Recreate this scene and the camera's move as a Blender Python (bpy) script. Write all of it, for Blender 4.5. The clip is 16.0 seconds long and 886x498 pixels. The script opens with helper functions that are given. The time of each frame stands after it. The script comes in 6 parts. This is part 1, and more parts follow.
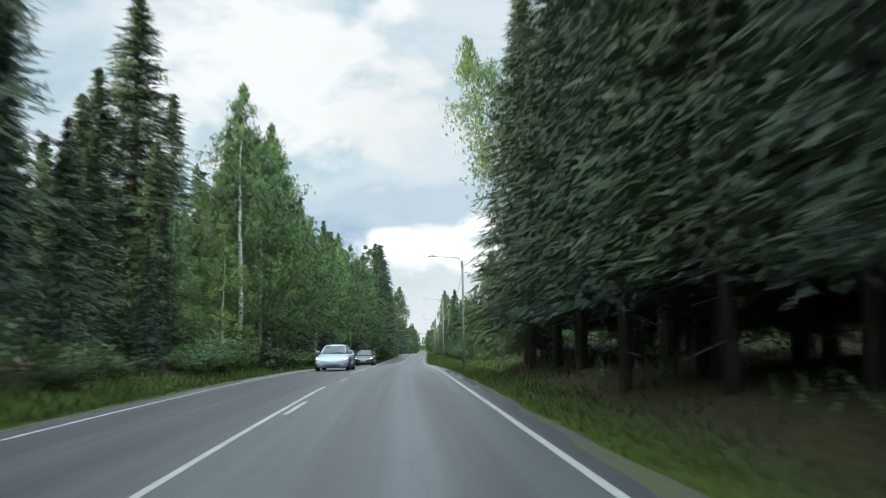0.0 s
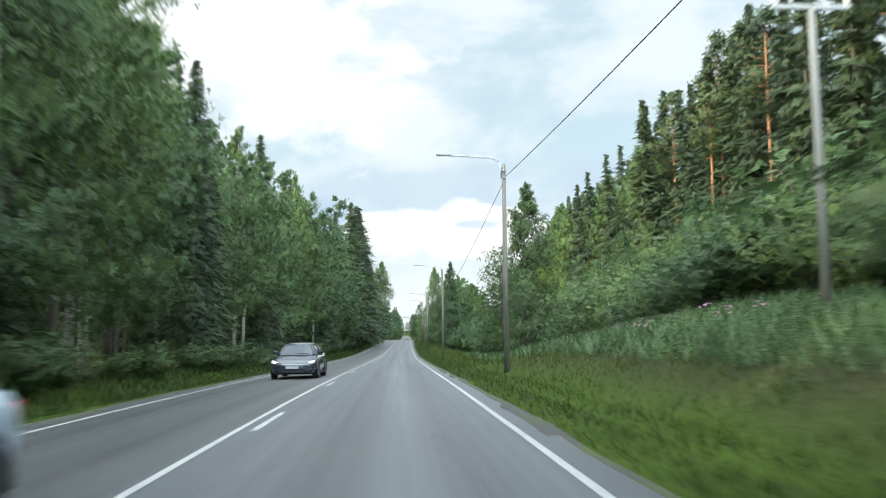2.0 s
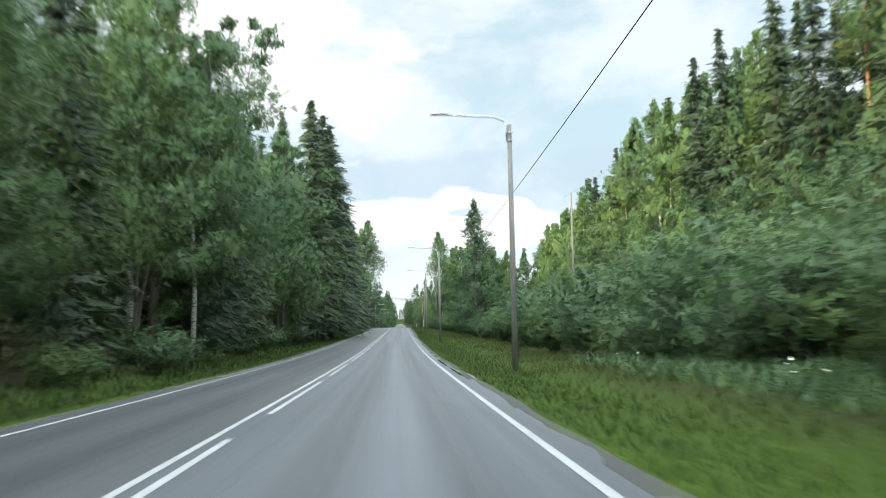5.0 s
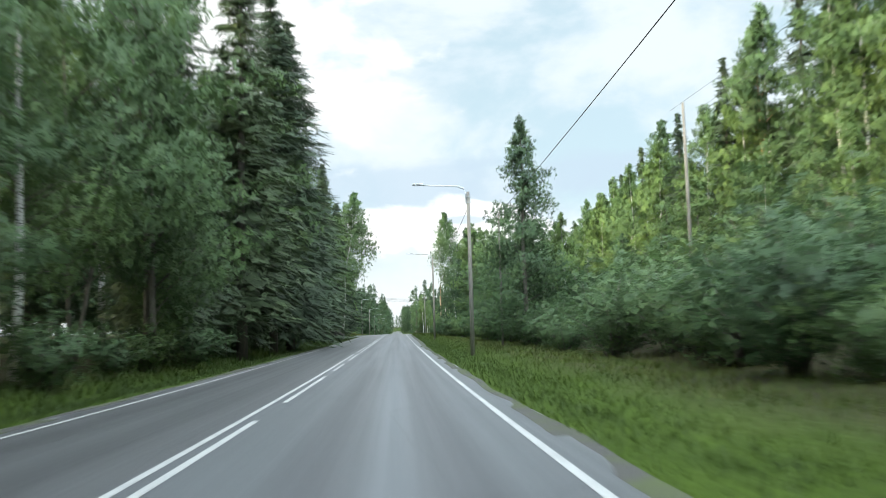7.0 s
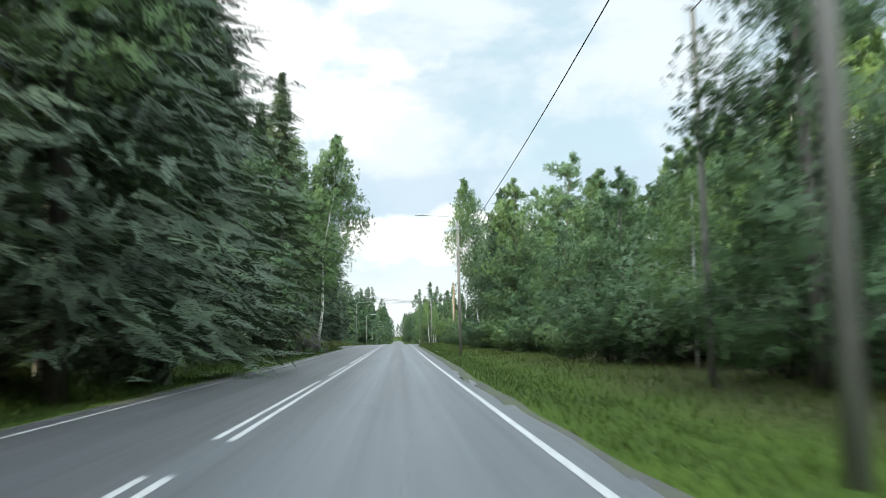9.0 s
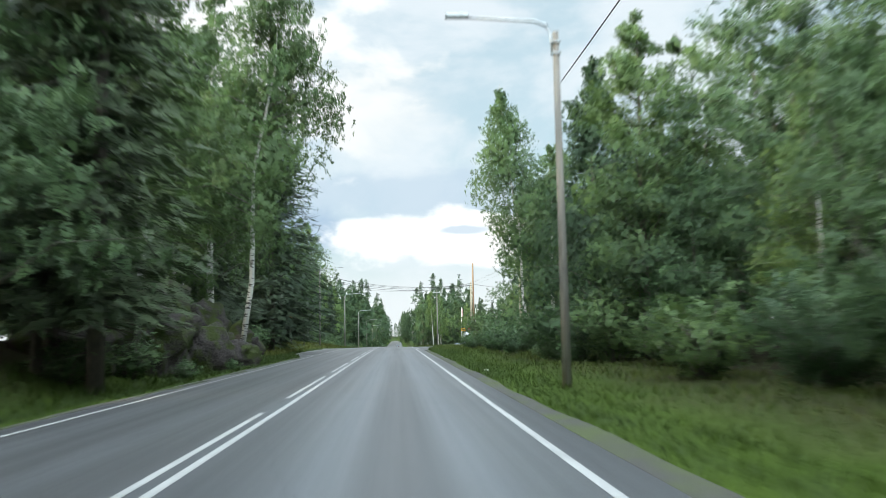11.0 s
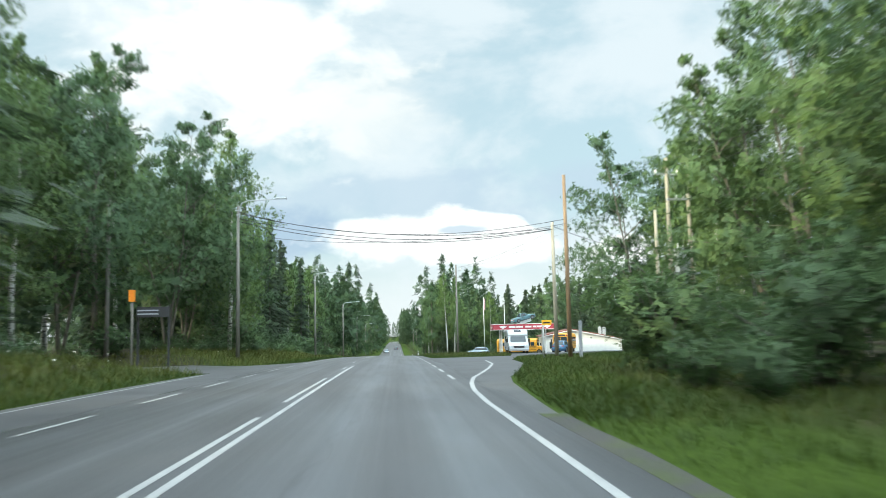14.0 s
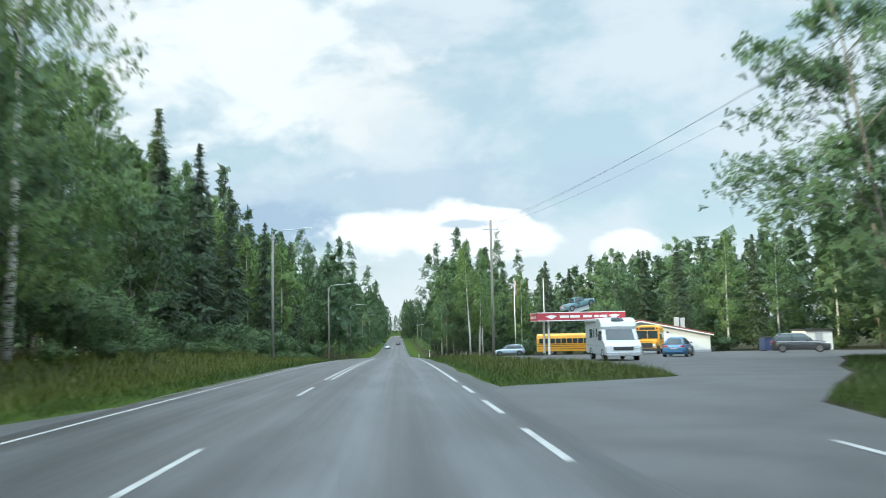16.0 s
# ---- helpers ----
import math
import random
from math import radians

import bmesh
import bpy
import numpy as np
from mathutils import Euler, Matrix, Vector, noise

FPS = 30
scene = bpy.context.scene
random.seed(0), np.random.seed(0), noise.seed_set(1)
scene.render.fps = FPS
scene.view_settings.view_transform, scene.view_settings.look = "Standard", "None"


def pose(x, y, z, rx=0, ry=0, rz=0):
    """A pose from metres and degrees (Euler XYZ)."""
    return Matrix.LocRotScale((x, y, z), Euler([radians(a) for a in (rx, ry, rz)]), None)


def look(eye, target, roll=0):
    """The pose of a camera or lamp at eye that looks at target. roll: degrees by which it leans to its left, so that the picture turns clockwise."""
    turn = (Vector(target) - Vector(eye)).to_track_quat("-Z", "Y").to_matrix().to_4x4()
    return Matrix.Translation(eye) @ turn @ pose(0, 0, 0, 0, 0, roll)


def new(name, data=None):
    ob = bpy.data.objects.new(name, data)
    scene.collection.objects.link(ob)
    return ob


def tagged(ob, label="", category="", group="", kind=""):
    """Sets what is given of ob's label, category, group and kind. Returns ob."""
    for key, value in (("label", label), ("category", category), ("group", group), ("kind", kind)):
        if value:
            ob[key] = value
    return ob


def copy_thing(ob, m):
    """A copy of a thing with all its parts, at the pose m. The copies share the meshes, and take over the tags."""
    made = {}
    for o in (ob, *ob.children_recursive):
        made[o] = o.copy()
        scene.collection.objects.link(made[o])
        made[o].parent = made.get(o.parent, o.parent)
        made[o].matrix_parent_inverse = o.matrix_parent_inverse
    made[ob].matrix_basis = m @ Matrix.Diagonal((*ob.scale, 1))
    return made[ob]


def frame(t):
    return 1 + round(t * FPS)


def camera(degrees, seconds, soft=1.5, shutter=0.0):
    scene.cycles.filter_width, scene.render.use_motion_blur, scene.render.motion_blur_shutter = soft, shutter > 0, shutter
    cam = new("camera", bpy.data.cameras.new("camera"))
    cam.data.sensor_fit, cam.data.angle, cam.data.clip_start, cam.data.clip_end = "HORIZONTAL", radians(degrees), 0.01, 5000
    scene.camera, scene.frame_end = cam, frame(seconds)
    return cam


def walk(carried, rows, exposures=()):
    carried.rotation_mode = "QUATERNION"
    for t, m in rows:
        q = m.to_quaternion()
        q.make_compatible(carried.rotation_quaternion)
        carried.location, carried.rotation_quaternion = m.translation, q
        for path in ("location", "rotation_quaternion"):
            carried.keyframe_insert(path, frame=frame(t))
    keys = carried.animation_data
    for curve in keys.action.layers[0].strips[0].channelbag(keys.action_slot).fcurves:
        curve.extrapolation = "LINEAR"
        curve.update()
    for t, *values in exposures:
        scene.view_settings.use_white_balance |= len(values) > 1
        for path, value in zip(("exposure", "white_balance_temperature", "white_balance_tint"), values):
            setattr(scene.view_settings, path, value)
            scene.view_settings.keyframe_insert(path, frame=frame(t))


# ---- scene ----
# ---- camera and its walk ----
cam = camera(56.74, 16.0, soft=0.85, shutter=0.5)
ROWS = (
    (0.0, 0.00, 0.00, 0.00, -1.072, 6.532, 0.66),
    (0.5, -0.38, 10.57, 0.07, -1.461, 6.325, 0.59),
    (1.0, -0.71, 21.14, 0.08, -1.691, 5.933, 0.57),
    (1.5, -0.98, 31.73, 0.05, -1.993, 5.773, 0.55),
    (2.0, -1.21, 42.31, -0.02, -2.271, 5.502, 0.51),
    (2.5, -1.39, 52.88, -0.15, -2.429, 5.159, 0.54),
    (3.0, -1.56, 63.47, -0.34, -2.421, 4.816, 0.72),
    (3.5, -1.72, 74.04, -0.58, -2.469, 4.641, 0.88),
    (4.0, -1.87, 84.62, -0.84, -2.668, 4.633, 0.96),
    (4.6, -2.02, 97.31, -1.14, -2.700, 4.673, 1.04),
    (5.2, -2.17, 110.01, -1.43, -2.779, 4.721, 1.18),
    (5.8, -2.30, 122.70, -1.71, -2.938, 4.832, 1.32),
    (6.5, -2.40, 137.52, -2.00, -3.049, 5.007, 1.49),
    (7.0, -2.46, 148.10, -2.17, -2.986, 5.215, 1.61),
    (7.5, -2.52, 158.68, -2.32, -2.922, 5.223, 1.63),
    (8.0, -2.60, 169.27, -2.42, -2.946, 5.678, 1.51),
    (8.5, -2.68, 179.84, -2.48, -2.906, 5.909, 1.34),
    (9.1, -2.77, 192.54, -2.51, -2.946, 5.885, 1.21),
    (9.7, -2.85, 205.24, -2.55, -2.986, 5.861, 1.13),
    (10.3, -2.92, 217.94, -2.59, -3.033, 5.845, 1.05),
    (11.0, -2.99, 232.76, -2.63, -3.105, 5.885, 1.06),
    (11.5, -3.03, 243.34, -2.65, -3.161, 6.013, 1.13),
    (12.0, -3.06, 253.93, -2.65, -3.177, 6.053, 1.19),
    (12.5, -3.09, 264.51, -2.65, -3.208, 6.077, 1.23),
    (13.0, -3.12, 275.10, -2.65, -3.177, 6.037, 1.27),
    (13.5, -3.14, 285.68, -2.65, -3.216, 6.029, 1.30),
    (14.0, -3.16, 296.26, -2.66, -3.224, 5.893, 1.30),
    (14.5, -3.18, 306.85, -2.68, -3.280, 5.909, 1.29),
    (15.0, -3.20, 317.43, -2.71, -3.232, 5.853, 1.28),
    (15.5, -3.22, 328.02, -2.76, -3.177, 5.757, 1.22),
    (16.0, -3.26, 338.60, -2.83, -3.089, 5.486, 1.14),
)
walk(cam, [(t, pose(x, y, z, 90 + p, r, w)) for t, x, y, z, w, p, r in ROWS], exposures=((0.0, 0.45, 6350, 7), (1.0, 0.63, 6380, 7), (2.5, 0.74, 6450, 7), (8.5, 0.78, 6450, 7), (12.0, 0.61, 6400, 6), (14.0, 0.64, 6350, 3), (16.0, 0.52, 6100, 3)))

# ---- world: evening sky with broken cloud, low sun on the left, a little behind ----
SUN_DIR = Vector((-0.86, -0.27, 0.30)).normalized()
world = bpy.data.worlds.new("sky")
scene.world = world
world.use_nodes = True
wt = world.node_tree
wt.nodes.clear()


def wmath(op, a, b=None, c=None, clamp=False):
    n = wt.nodes.new("ShaderNodeMath")
    n.operation, n.use_clamp = op, clamp
    for i, v in enumerate((a, b, c)):
        if v is None:
            continue
        if isinstance(v, (int, float)):
            n.inputs[i].default_value = v
        else:
            wt.links.new(v, n.inputs[i])
    return n.outputs[0]


def wramp(v, lo, hi):
    n = wt.nodes.new("ShaderNodeMapRange")
    n.interpolation_type = "SMOOTHSTEP"
    wt.links.new(v, n.inputs[0])
    n.inputs[1].default_value, n.inputs[2].default_value = lo, hi
    return n.outputs[0]


def wmix(f, a, b):
    n = wt.nodes.new("ShaderNodeMix")
    n.data_type = "RGBA"
    for sock, v in ((n.inputs[0], f), (n.inputs[6], a), (n.inputs[7], b)):
        if isinstance(v, (int, float)):
            sock.default_value = v
        elif isinstance(v, tuple):
            sock.default_value = (*v, 1)
        else:
            wt.links.new(v, sock)
    return n.outputs[2]


def wnoise(vec, scale, detail=6, rough=0.55, distort=0.0):
    n = wt.nodes.new("ShaderNodeTexNoise")
    wt.links.new(vec, n.inputs["Vector"])
    n.inputs["Scale"].default_value, n.inputs["Detail"].default_value = scale, detail
    n.inputs["Roughness"].default_value, n.inputs["Distortion"].default_value = rough, distort
    return n.outputs["Fac"]


CLOUD = 1.26     # cloud pattern units to a radian
coords = wt.nodes.new("ShaderNodeTexCoord").outputs["Generated"]
split = wt.nodes.new("ShaderNodeSeparateXYZ")
wt.links.new(coords, split.inputs[0])
az = wmath("MULTIPLY", wmath("ARCTAN2", split.outputs[0], split.outputs[1]), CLOUD)
height = wmath("ARCSINE", split.outputs[2])
el = wmath("MULTIPLY", height, CLOUD)
join = wt.nodes.new("ShaderNodeCombineXYZ")
wt.links.new(az, join.inputs[0])
wt.links.new(wmath("MULTIPLY", el, 1.7), join.inputs[1])
cloud_co = join.outputs[0]
big = wnoise(cloud_co, 3.4, 7, 0.55, 0.3)
fine = wnoise(cloud_co, 9.0, 8, 0.6, 0.2)
mid = wnoise(cloud_co, 6.0, 4, 0.5, 0.4)
wob = wmath("MULTIPLY", wmath("SUBTRACT", fine, 0.5), 0.20)


def blob(a0, e0, ra, re, soft=0.5):
    """A soft cloud bank round a heading and a height (radians), with a ragged rim."""
    da = wmath("DIVIDE", wmath("SUBTRACT", az, a0), ra)
    de = wmath("DIVIDE", wmath("SUBTRACT", el, e0), re)
    r = wmath("SQRT", wmath("ADD", wmath("MULTIPLY", da, da), wmath("MULTIPLY", de, de)))
    r = wmath("ADD", r, wmath("ADD", wmath("MULTIPLY", wob, 5.5), wmath("MULTIPLY", wmath("SUBTRACT", mid, 0.5), 2.6)))
    return wmath("SUBTRACT", 1.0, wramp(r, 1.0 - soft, 1.0))


nishita = wt.nodes.new("ShaderNodeTexSky")
nishita.sky_type, nishita.sun_disc = "NISHITA", False
nishita.sun_elevation, nishita.sun_rotation = math.asin(SUN_DIR.z), math.atan2(SUN_DIR.x, SUN_DIR.y)
nishita.air_density, nishita.dust_density, nishita.ozone_density = 1.0, 1.5, 1.0
hsv = wt.nodes.new("ShaderNodeVectorMath")
hsv.operation = "SCALE"
wt.links.new(nishita.outputs[0], hsv.inputs[0])
hsv.inputs["Scale"].default_value = 0.15
blue = wmix(0.7, hsv.outputs[0], (0.72, 0.90, 0.98))
veil = wramp(wmath("ADD", big, wmath("MULTIPLY", wob, 0.6)), 0.38, 0.58)
sky_col = wmix(wmath("MULTIPLY", veil, 0.85), blue, (0.88, 0.94, 1.0))
grey = wramp(wnoise(cloud_co, 2.3, 6, 0.5), 0.42, 0.72)
sky_col = wmix(wmath("MULTIPLY", grey, 0.10), sky_col, (0.62, 0.73, 0.84))
for a0, e0, ra, re, soft, colour, force in (
        (-0.02, 0.205, 0.42, 0.062, 0.7, (0.60, 0.73, 0.86), 0.75),
        (0.30, 0.22, 0.22, 0.045, 0.7, (0.60, 0.72, 0.86), 0.6),
        (-0.17, 0.155, 0.12, 0.05, 0.6, (0.46, 0.60, 0.78), 0.8),
        (-0.22, 0.40, 0.26, 0.17, 0.55, (1.12, 1.12, 1.12), 0.9),
        (-0.06, 0.36, 0.14, 0.10, 0.75, (1.0, 1.0, 1.0), 0.6),
        (-0.03, 0.31, 0.12, 0.06, 0.8, (0.97, 0.99, 1.0), 0.6),
        (0.04, 0.145, 0.155, 0.045, 0.35, (1.22, 1.22, 1.22), 0.95),
        (-0.05, 0.165, 0.045, 0.022, 0.4, (1.2, 1.2, 1.2), 0.9),
        (0.13, 0.165, 0.06, 0.022, 0.4, (1.2, 1.2, 1.2), 0.9),
        (0.19, 0.13, 0.07, 0.03, 0.4, (1.2, 1.2, 1.2), 0.9),
        (0.10, 0.158, 0.04, 0.008, 0.6, (0.62, 0.74, 0.87), 0.8),
        (0.36, 0.125, 0.06, 0.035, 0.35, (1.2, 1.2, 1.2), 0.9)):
    sky_col = wmix(wmath("MULTIPLY", blob(a0, e0, ra, re, soft), force), sky_col, colour)
low = wmath("SUBTRACT", 1.0, wramp(el, 0.03, 0.15))
sky_col = wmix(wmath("MULTIPLY", low, 0.9), sky_col, (0.93, 0.97, 1.0))
back = wt.nodes.new("ShaderNodeBackground")
wt.links.new(sky_col, back.inputs[0])
# cloud deck: brighter overhead and towards the sun than near the horizon ahead
over = wramp(height, 0.55, 1.15)
sunny = wramp(wmath("MULTIPLY", split.outputs[1], -1.0), 0.0, 0.9)
wt.links.new(wmath("MULTIPLY", wmath("ADD", 0.65, wmath("MULTIPLY", over, 2.5)), wmath("ADD", 1.0, wmath("MULTIPLY", sunny, 2.8))), back.inputs[1])
wt.links.new(back.outputs[0], wt.nodes.new("ShaderNodeOutputWorld").inputs[0])

sun = new("sun", bpy.data.lights.new("sun", "SUN"))
sun.data.energy, sun.data.angle, sun.data.color = 5.0, radians(4), (1.0, 0.88, 0.60)
sun.matrix_world = look((0, 0, 80), Vector((0, 0, 80)) - SUN_DIR)

# ---- materials ----
def material(name):
    m = bpy.data.materials.new(name)
    m.use_nodes = True
    return m, m.node_tree, m.node_tree.nodes["Principled BSDF"]


def link(t, a, b):
    t.links.new(a, b)


def ramp(t, fac, *stops):
    r = t.nodes.new("ShaderNodeValToRGB")
    while len(r.color_ramp.elements) < len(stops):
        r.color_ramp.elements.new(0.5)
    for e, (p, c) in zip(r.color_ramp.elements, stops):
        e.position, e.color = p, (*c, 1)
    link(t, fac, r.inputs[0])
    return r.outputs[0]


def noisy(t, scale, detail=4, vec=None, stretch=None, rough=0.55):
    n = t.nodes.new("ShaderNodeTexNoise")
    n.inputs["Scale"].default_value, n.inputs["Detail"].default_value = scale, detail
    n.inputs["Roughness"].default_value = rough
    if vec is None:
        vec = t.nodes.new("ShaderNodeTexCoord").outputs["Object"]
    if stretch:
        mp = t.nodes.new("ShaderNodeMapping")
        mp.inputs["Scale"].default_value = stretch
        link(t, vec, mp.inputs[0])
        vec = mp.outputs[0]
    link(t, vec, n.inputs["Vector"])
    return n.outputs["Fac"]


def bump(t, height, bsdf, strength=0.3, distance=0.02):
    b = t.nodes.new("ShaderNodeBump")
    b.inputs["Strength"].default_value, b.inputs["Distance"].default_value = strength, distance
    link(t, height, b.inputs["Height"])
    link(t, b.outputs[0], bsdf.inputs["Normal"])


def mix(t, f, a, b, mode="MIX"):
    n = t.nodes.new("ShaderNodeMix")
    n.data_type, n.blend_type = "RGBA", mode
    for sock, v in ((n.inputs[0], f), (n.inputs[6], a), (n.inputs[7], b)):
        if isinstance(v, (int, float)):
            sock.default_value = v
        elif isinstance(v, tuple):
            sock.default_value = (*v, 1)
        else:
            link(t, v, sock)
    return n.outputs[2]


def simple(name, colour, rough=0.5, metal=0.0, vary=0.12, scale=6.0, relief=0.0, coat=0.0):
    """Paint, plastic, metal or wood with a slight cloudy variation and dirt."""
    m, t, b = material(name)
    n = noisy(t, scale, 5)
    dark = tuple(c * (1 - vary) for c in colour)
    light = tuple(min(1, c * (1 + vary)) for c in colour)
    link(t, ramp(t, n, (0.3, dark), (0.7, light)), b.inputs["Base Color"])
    b.inputs["Roughness"].default_value, b.inputs["Metallic"].default_value = rough, metal
    b.inputs["Coat Weight"].default_value = coat
    if relief:
        bump(t, noisy(t, scale * 6, 3), b, relief, 0.01)
    return m


def leaf_material(name, dark, mid, light, glow=0.25, rough=0.55, cut=0.0, keep=0.5, stretch=None):
    """Leaves or needles: each leaf has its own tone, each tree too; light passes through a little."""
    m, t, b = material(name)
    isl = t.nodes.new("ShaderNodeNewGeometry").outputs["Random Per Island"]
    per = t.nodes.new("ShaderNodeObjectInfo").outputs["Random"]
    col = ramp(t, isl, (0.0, dark), (0.55, mid), (1.0, light))
    tone = ramp(t, per, (0.0, (0.72, 0.78, 0.80)), (0.5, (1.0, 1.0, 1.0)), (1.0, (1.22, 1.16, 0.92)))
    patch = ramp(t, noisy(t, 0.7, 3), (0.35, (0.78, 0.80, 0.82)), (0.65, (1.12, 1.10, 1.0)))
    col = mix(t, 1.0, mix(t, 1.0, col, tone, "MULTIPLY"), patch, "MULTIPLY")
    link(t, col, b.inputs["Base Color"])
    b.inputs["Roughness"].default_value = rough
    b.inputs["Specular IOR Level"].default_value = 0.3
    tr = t.nodes.new("ShaderNodeBsdfTranslucent")
    link(t, col, tr.inputs[0])
    mx = t.nodes.new("ShaderNodeMixShader")
    mx.inputs[0].default_value = glow
    link(t, b.outputs[0], mx.inputs[1])
    link(t, tr.outputs[0], mx.inputs[2])
    out = mx.outputs[0]
    if cut:
        # the spray breaks up into single leaves or needles with gaps between them
        gaps = noisy(t, cut, 1, stretch=stretch, rough=0.4)
        th = t.nodes.new("ShaderNodeMath")
        th.operation = "GREATER_THAN"
        link(t, gaps, th.inputs[0])
        th.inputs[1].default_value = keep
        hole = t.nodes.new("ShaderNodeMixShader")
        link(t, th.outputs[0], hole.inputs[0])
        link(t, out, hole.inputs[1])
        link(t, t.nodes.new("ShaderNodeBsdfTransparent").outputs[0], hole.inputs[2])
        out = hole.outputs[0]
    link(t, out, t.nodes["Material Output"].inputs[0])
    return m


M_SPRUCE = leaf_material("spruce_needles", (0.036, 0.059, 0.032), (0.046, 0.074, 0.038), (0.060, 0.092, 0.045), 0.16, cut=30.0, keep=0.51)
M_PINE = leaf_material("pine_needles", (0.048, 0.078, 0.036), (0.062, 0.098, 0.042), (0.082, 0.118, 0.050), 0.12, cut=20.0, keep=0.54)
M_BIRCH = leaf_material("birch_leaves", (0.082, 0.136, 0.050), (0.104, 0.168, 0.060), (0.128, 0.200, 0.070), 0.38, cut=19.0, keep=0.50)
M_ALDER = leaf_material("alder_leaves", (0.068, 0.118, 0.054), (0.086, 0.146, 0.064), (0.106, 0.172, 0.072), 0.36, cut=18.0, keep=0.51)
M_ASPEN = leaf_material("aspen_leaves", (0.046, 0.082, 0.040), (0.058, 0.104, 0.046), (0.076, 0.128, 0.054), 0.28, cut=18.0, keep=0.52)
M_FARLEAF = leaf_material("far_leaves", (0.050, 0.084, 0.042), (0.066, 0.108, 0.048), (0.090, 0.138, 0.058), 0.25, cut=6.0, keep=0.57)
M_BUSH = leaf_material("willow_leaves", (0.066, 0.114, 0.050), (0.084, 0.142, 0.060), (0.108, 0.168, 0.070), 0.36, cut=19.0, keep=0.51)
M_GRASS = leaf_material("grass_blades", (0.040, 0.069, 0.011), (0.048, 0.080, 0.013), (0.058, 0.090, 0.016), 0.40)
M_MEADOW = leaf_material("meadow_grass", (0.078, 0.096, 0.017), (0.094, 0.108, 0.022), (0.122, 0.124, 0.035), 0.40)
M_FLOWER = simple("flower_heads", (0.75, 0.72, 0.62), 0.8)
M_PINKFLOWER = simple("willowherb_heads", (0.42, 0.16, 0.30), 0.8)


def bark(name, base, dark, marks=False, tall=0.5):
    m, t, b = material(name)
    if marks:
        n = noisy(t, 3.0, 5, stretch=(1.5, 1.5, 5.0))
        col = ramp(t, n, (0.0, dark), (0.40, dark), (0.46, base), (1.0, base))
    else:
        n = noisy(t, 7.0, 6, stretch=(2.2, 2.2, tall))
        col = ramp(t, n, (0.3, dark), (0.7, base))
    link(t, col, b.inputs["Base Color"])
    b.inputs["Roughness"].default_value = 0.85
    bump(t, n, b, 0.5, 0.02)
    return m


M_BARK_BIRCH = bark("birch_bark", (0.46, 0.45, 0.42), (0.05, 0.045, 0.04), True)
M_BARK_SPRUCE = bark("spruce_bark", (0.10, 0.082, 0.070), (0.04, 0.034, 0.030))
M_BARK_PINE = bark("pine_bark", (0.42, 0.20, 0.09), (0.20, 0.10, 0.06))
M_BARK_ALDER = bark("alder_bark", (0.17, 0.155, 0.13), (0.07, 0.06, 0.05))
M_POLE = bark("weathered_pole_wood", (0.22, 0.205, 0.18), (0.11, 0.10, 0.09), tall=0.15)
M_POLE_NEW = bark("pale_pole_wood", (0.36, 0.33, 0.26), (0.24, 0.21, 0.16), tall=0.15)
M_POLE_BROWN = bark("brown_pole_wood", (0.25, 0.165, 0.095), (0.15, 0.10, 0.06), tall=0.15)

M_STEEL_POLE = bark("grey_weathered_pole", (0.27, 0.275, 0.27), (0.17, 0.17, 0.165), tall=0.12)
M_STEEL = simple("galvanised_steel", (0.42, 0.44, 0.45), 0.5, 0.6)
M_CABLE = simple("black_cable", (0.02, 0.02, 0.022), 0.6)
M_PORCELAIN = simple("white_insulator", (0.75, 0.74, 0.70), 0.25)


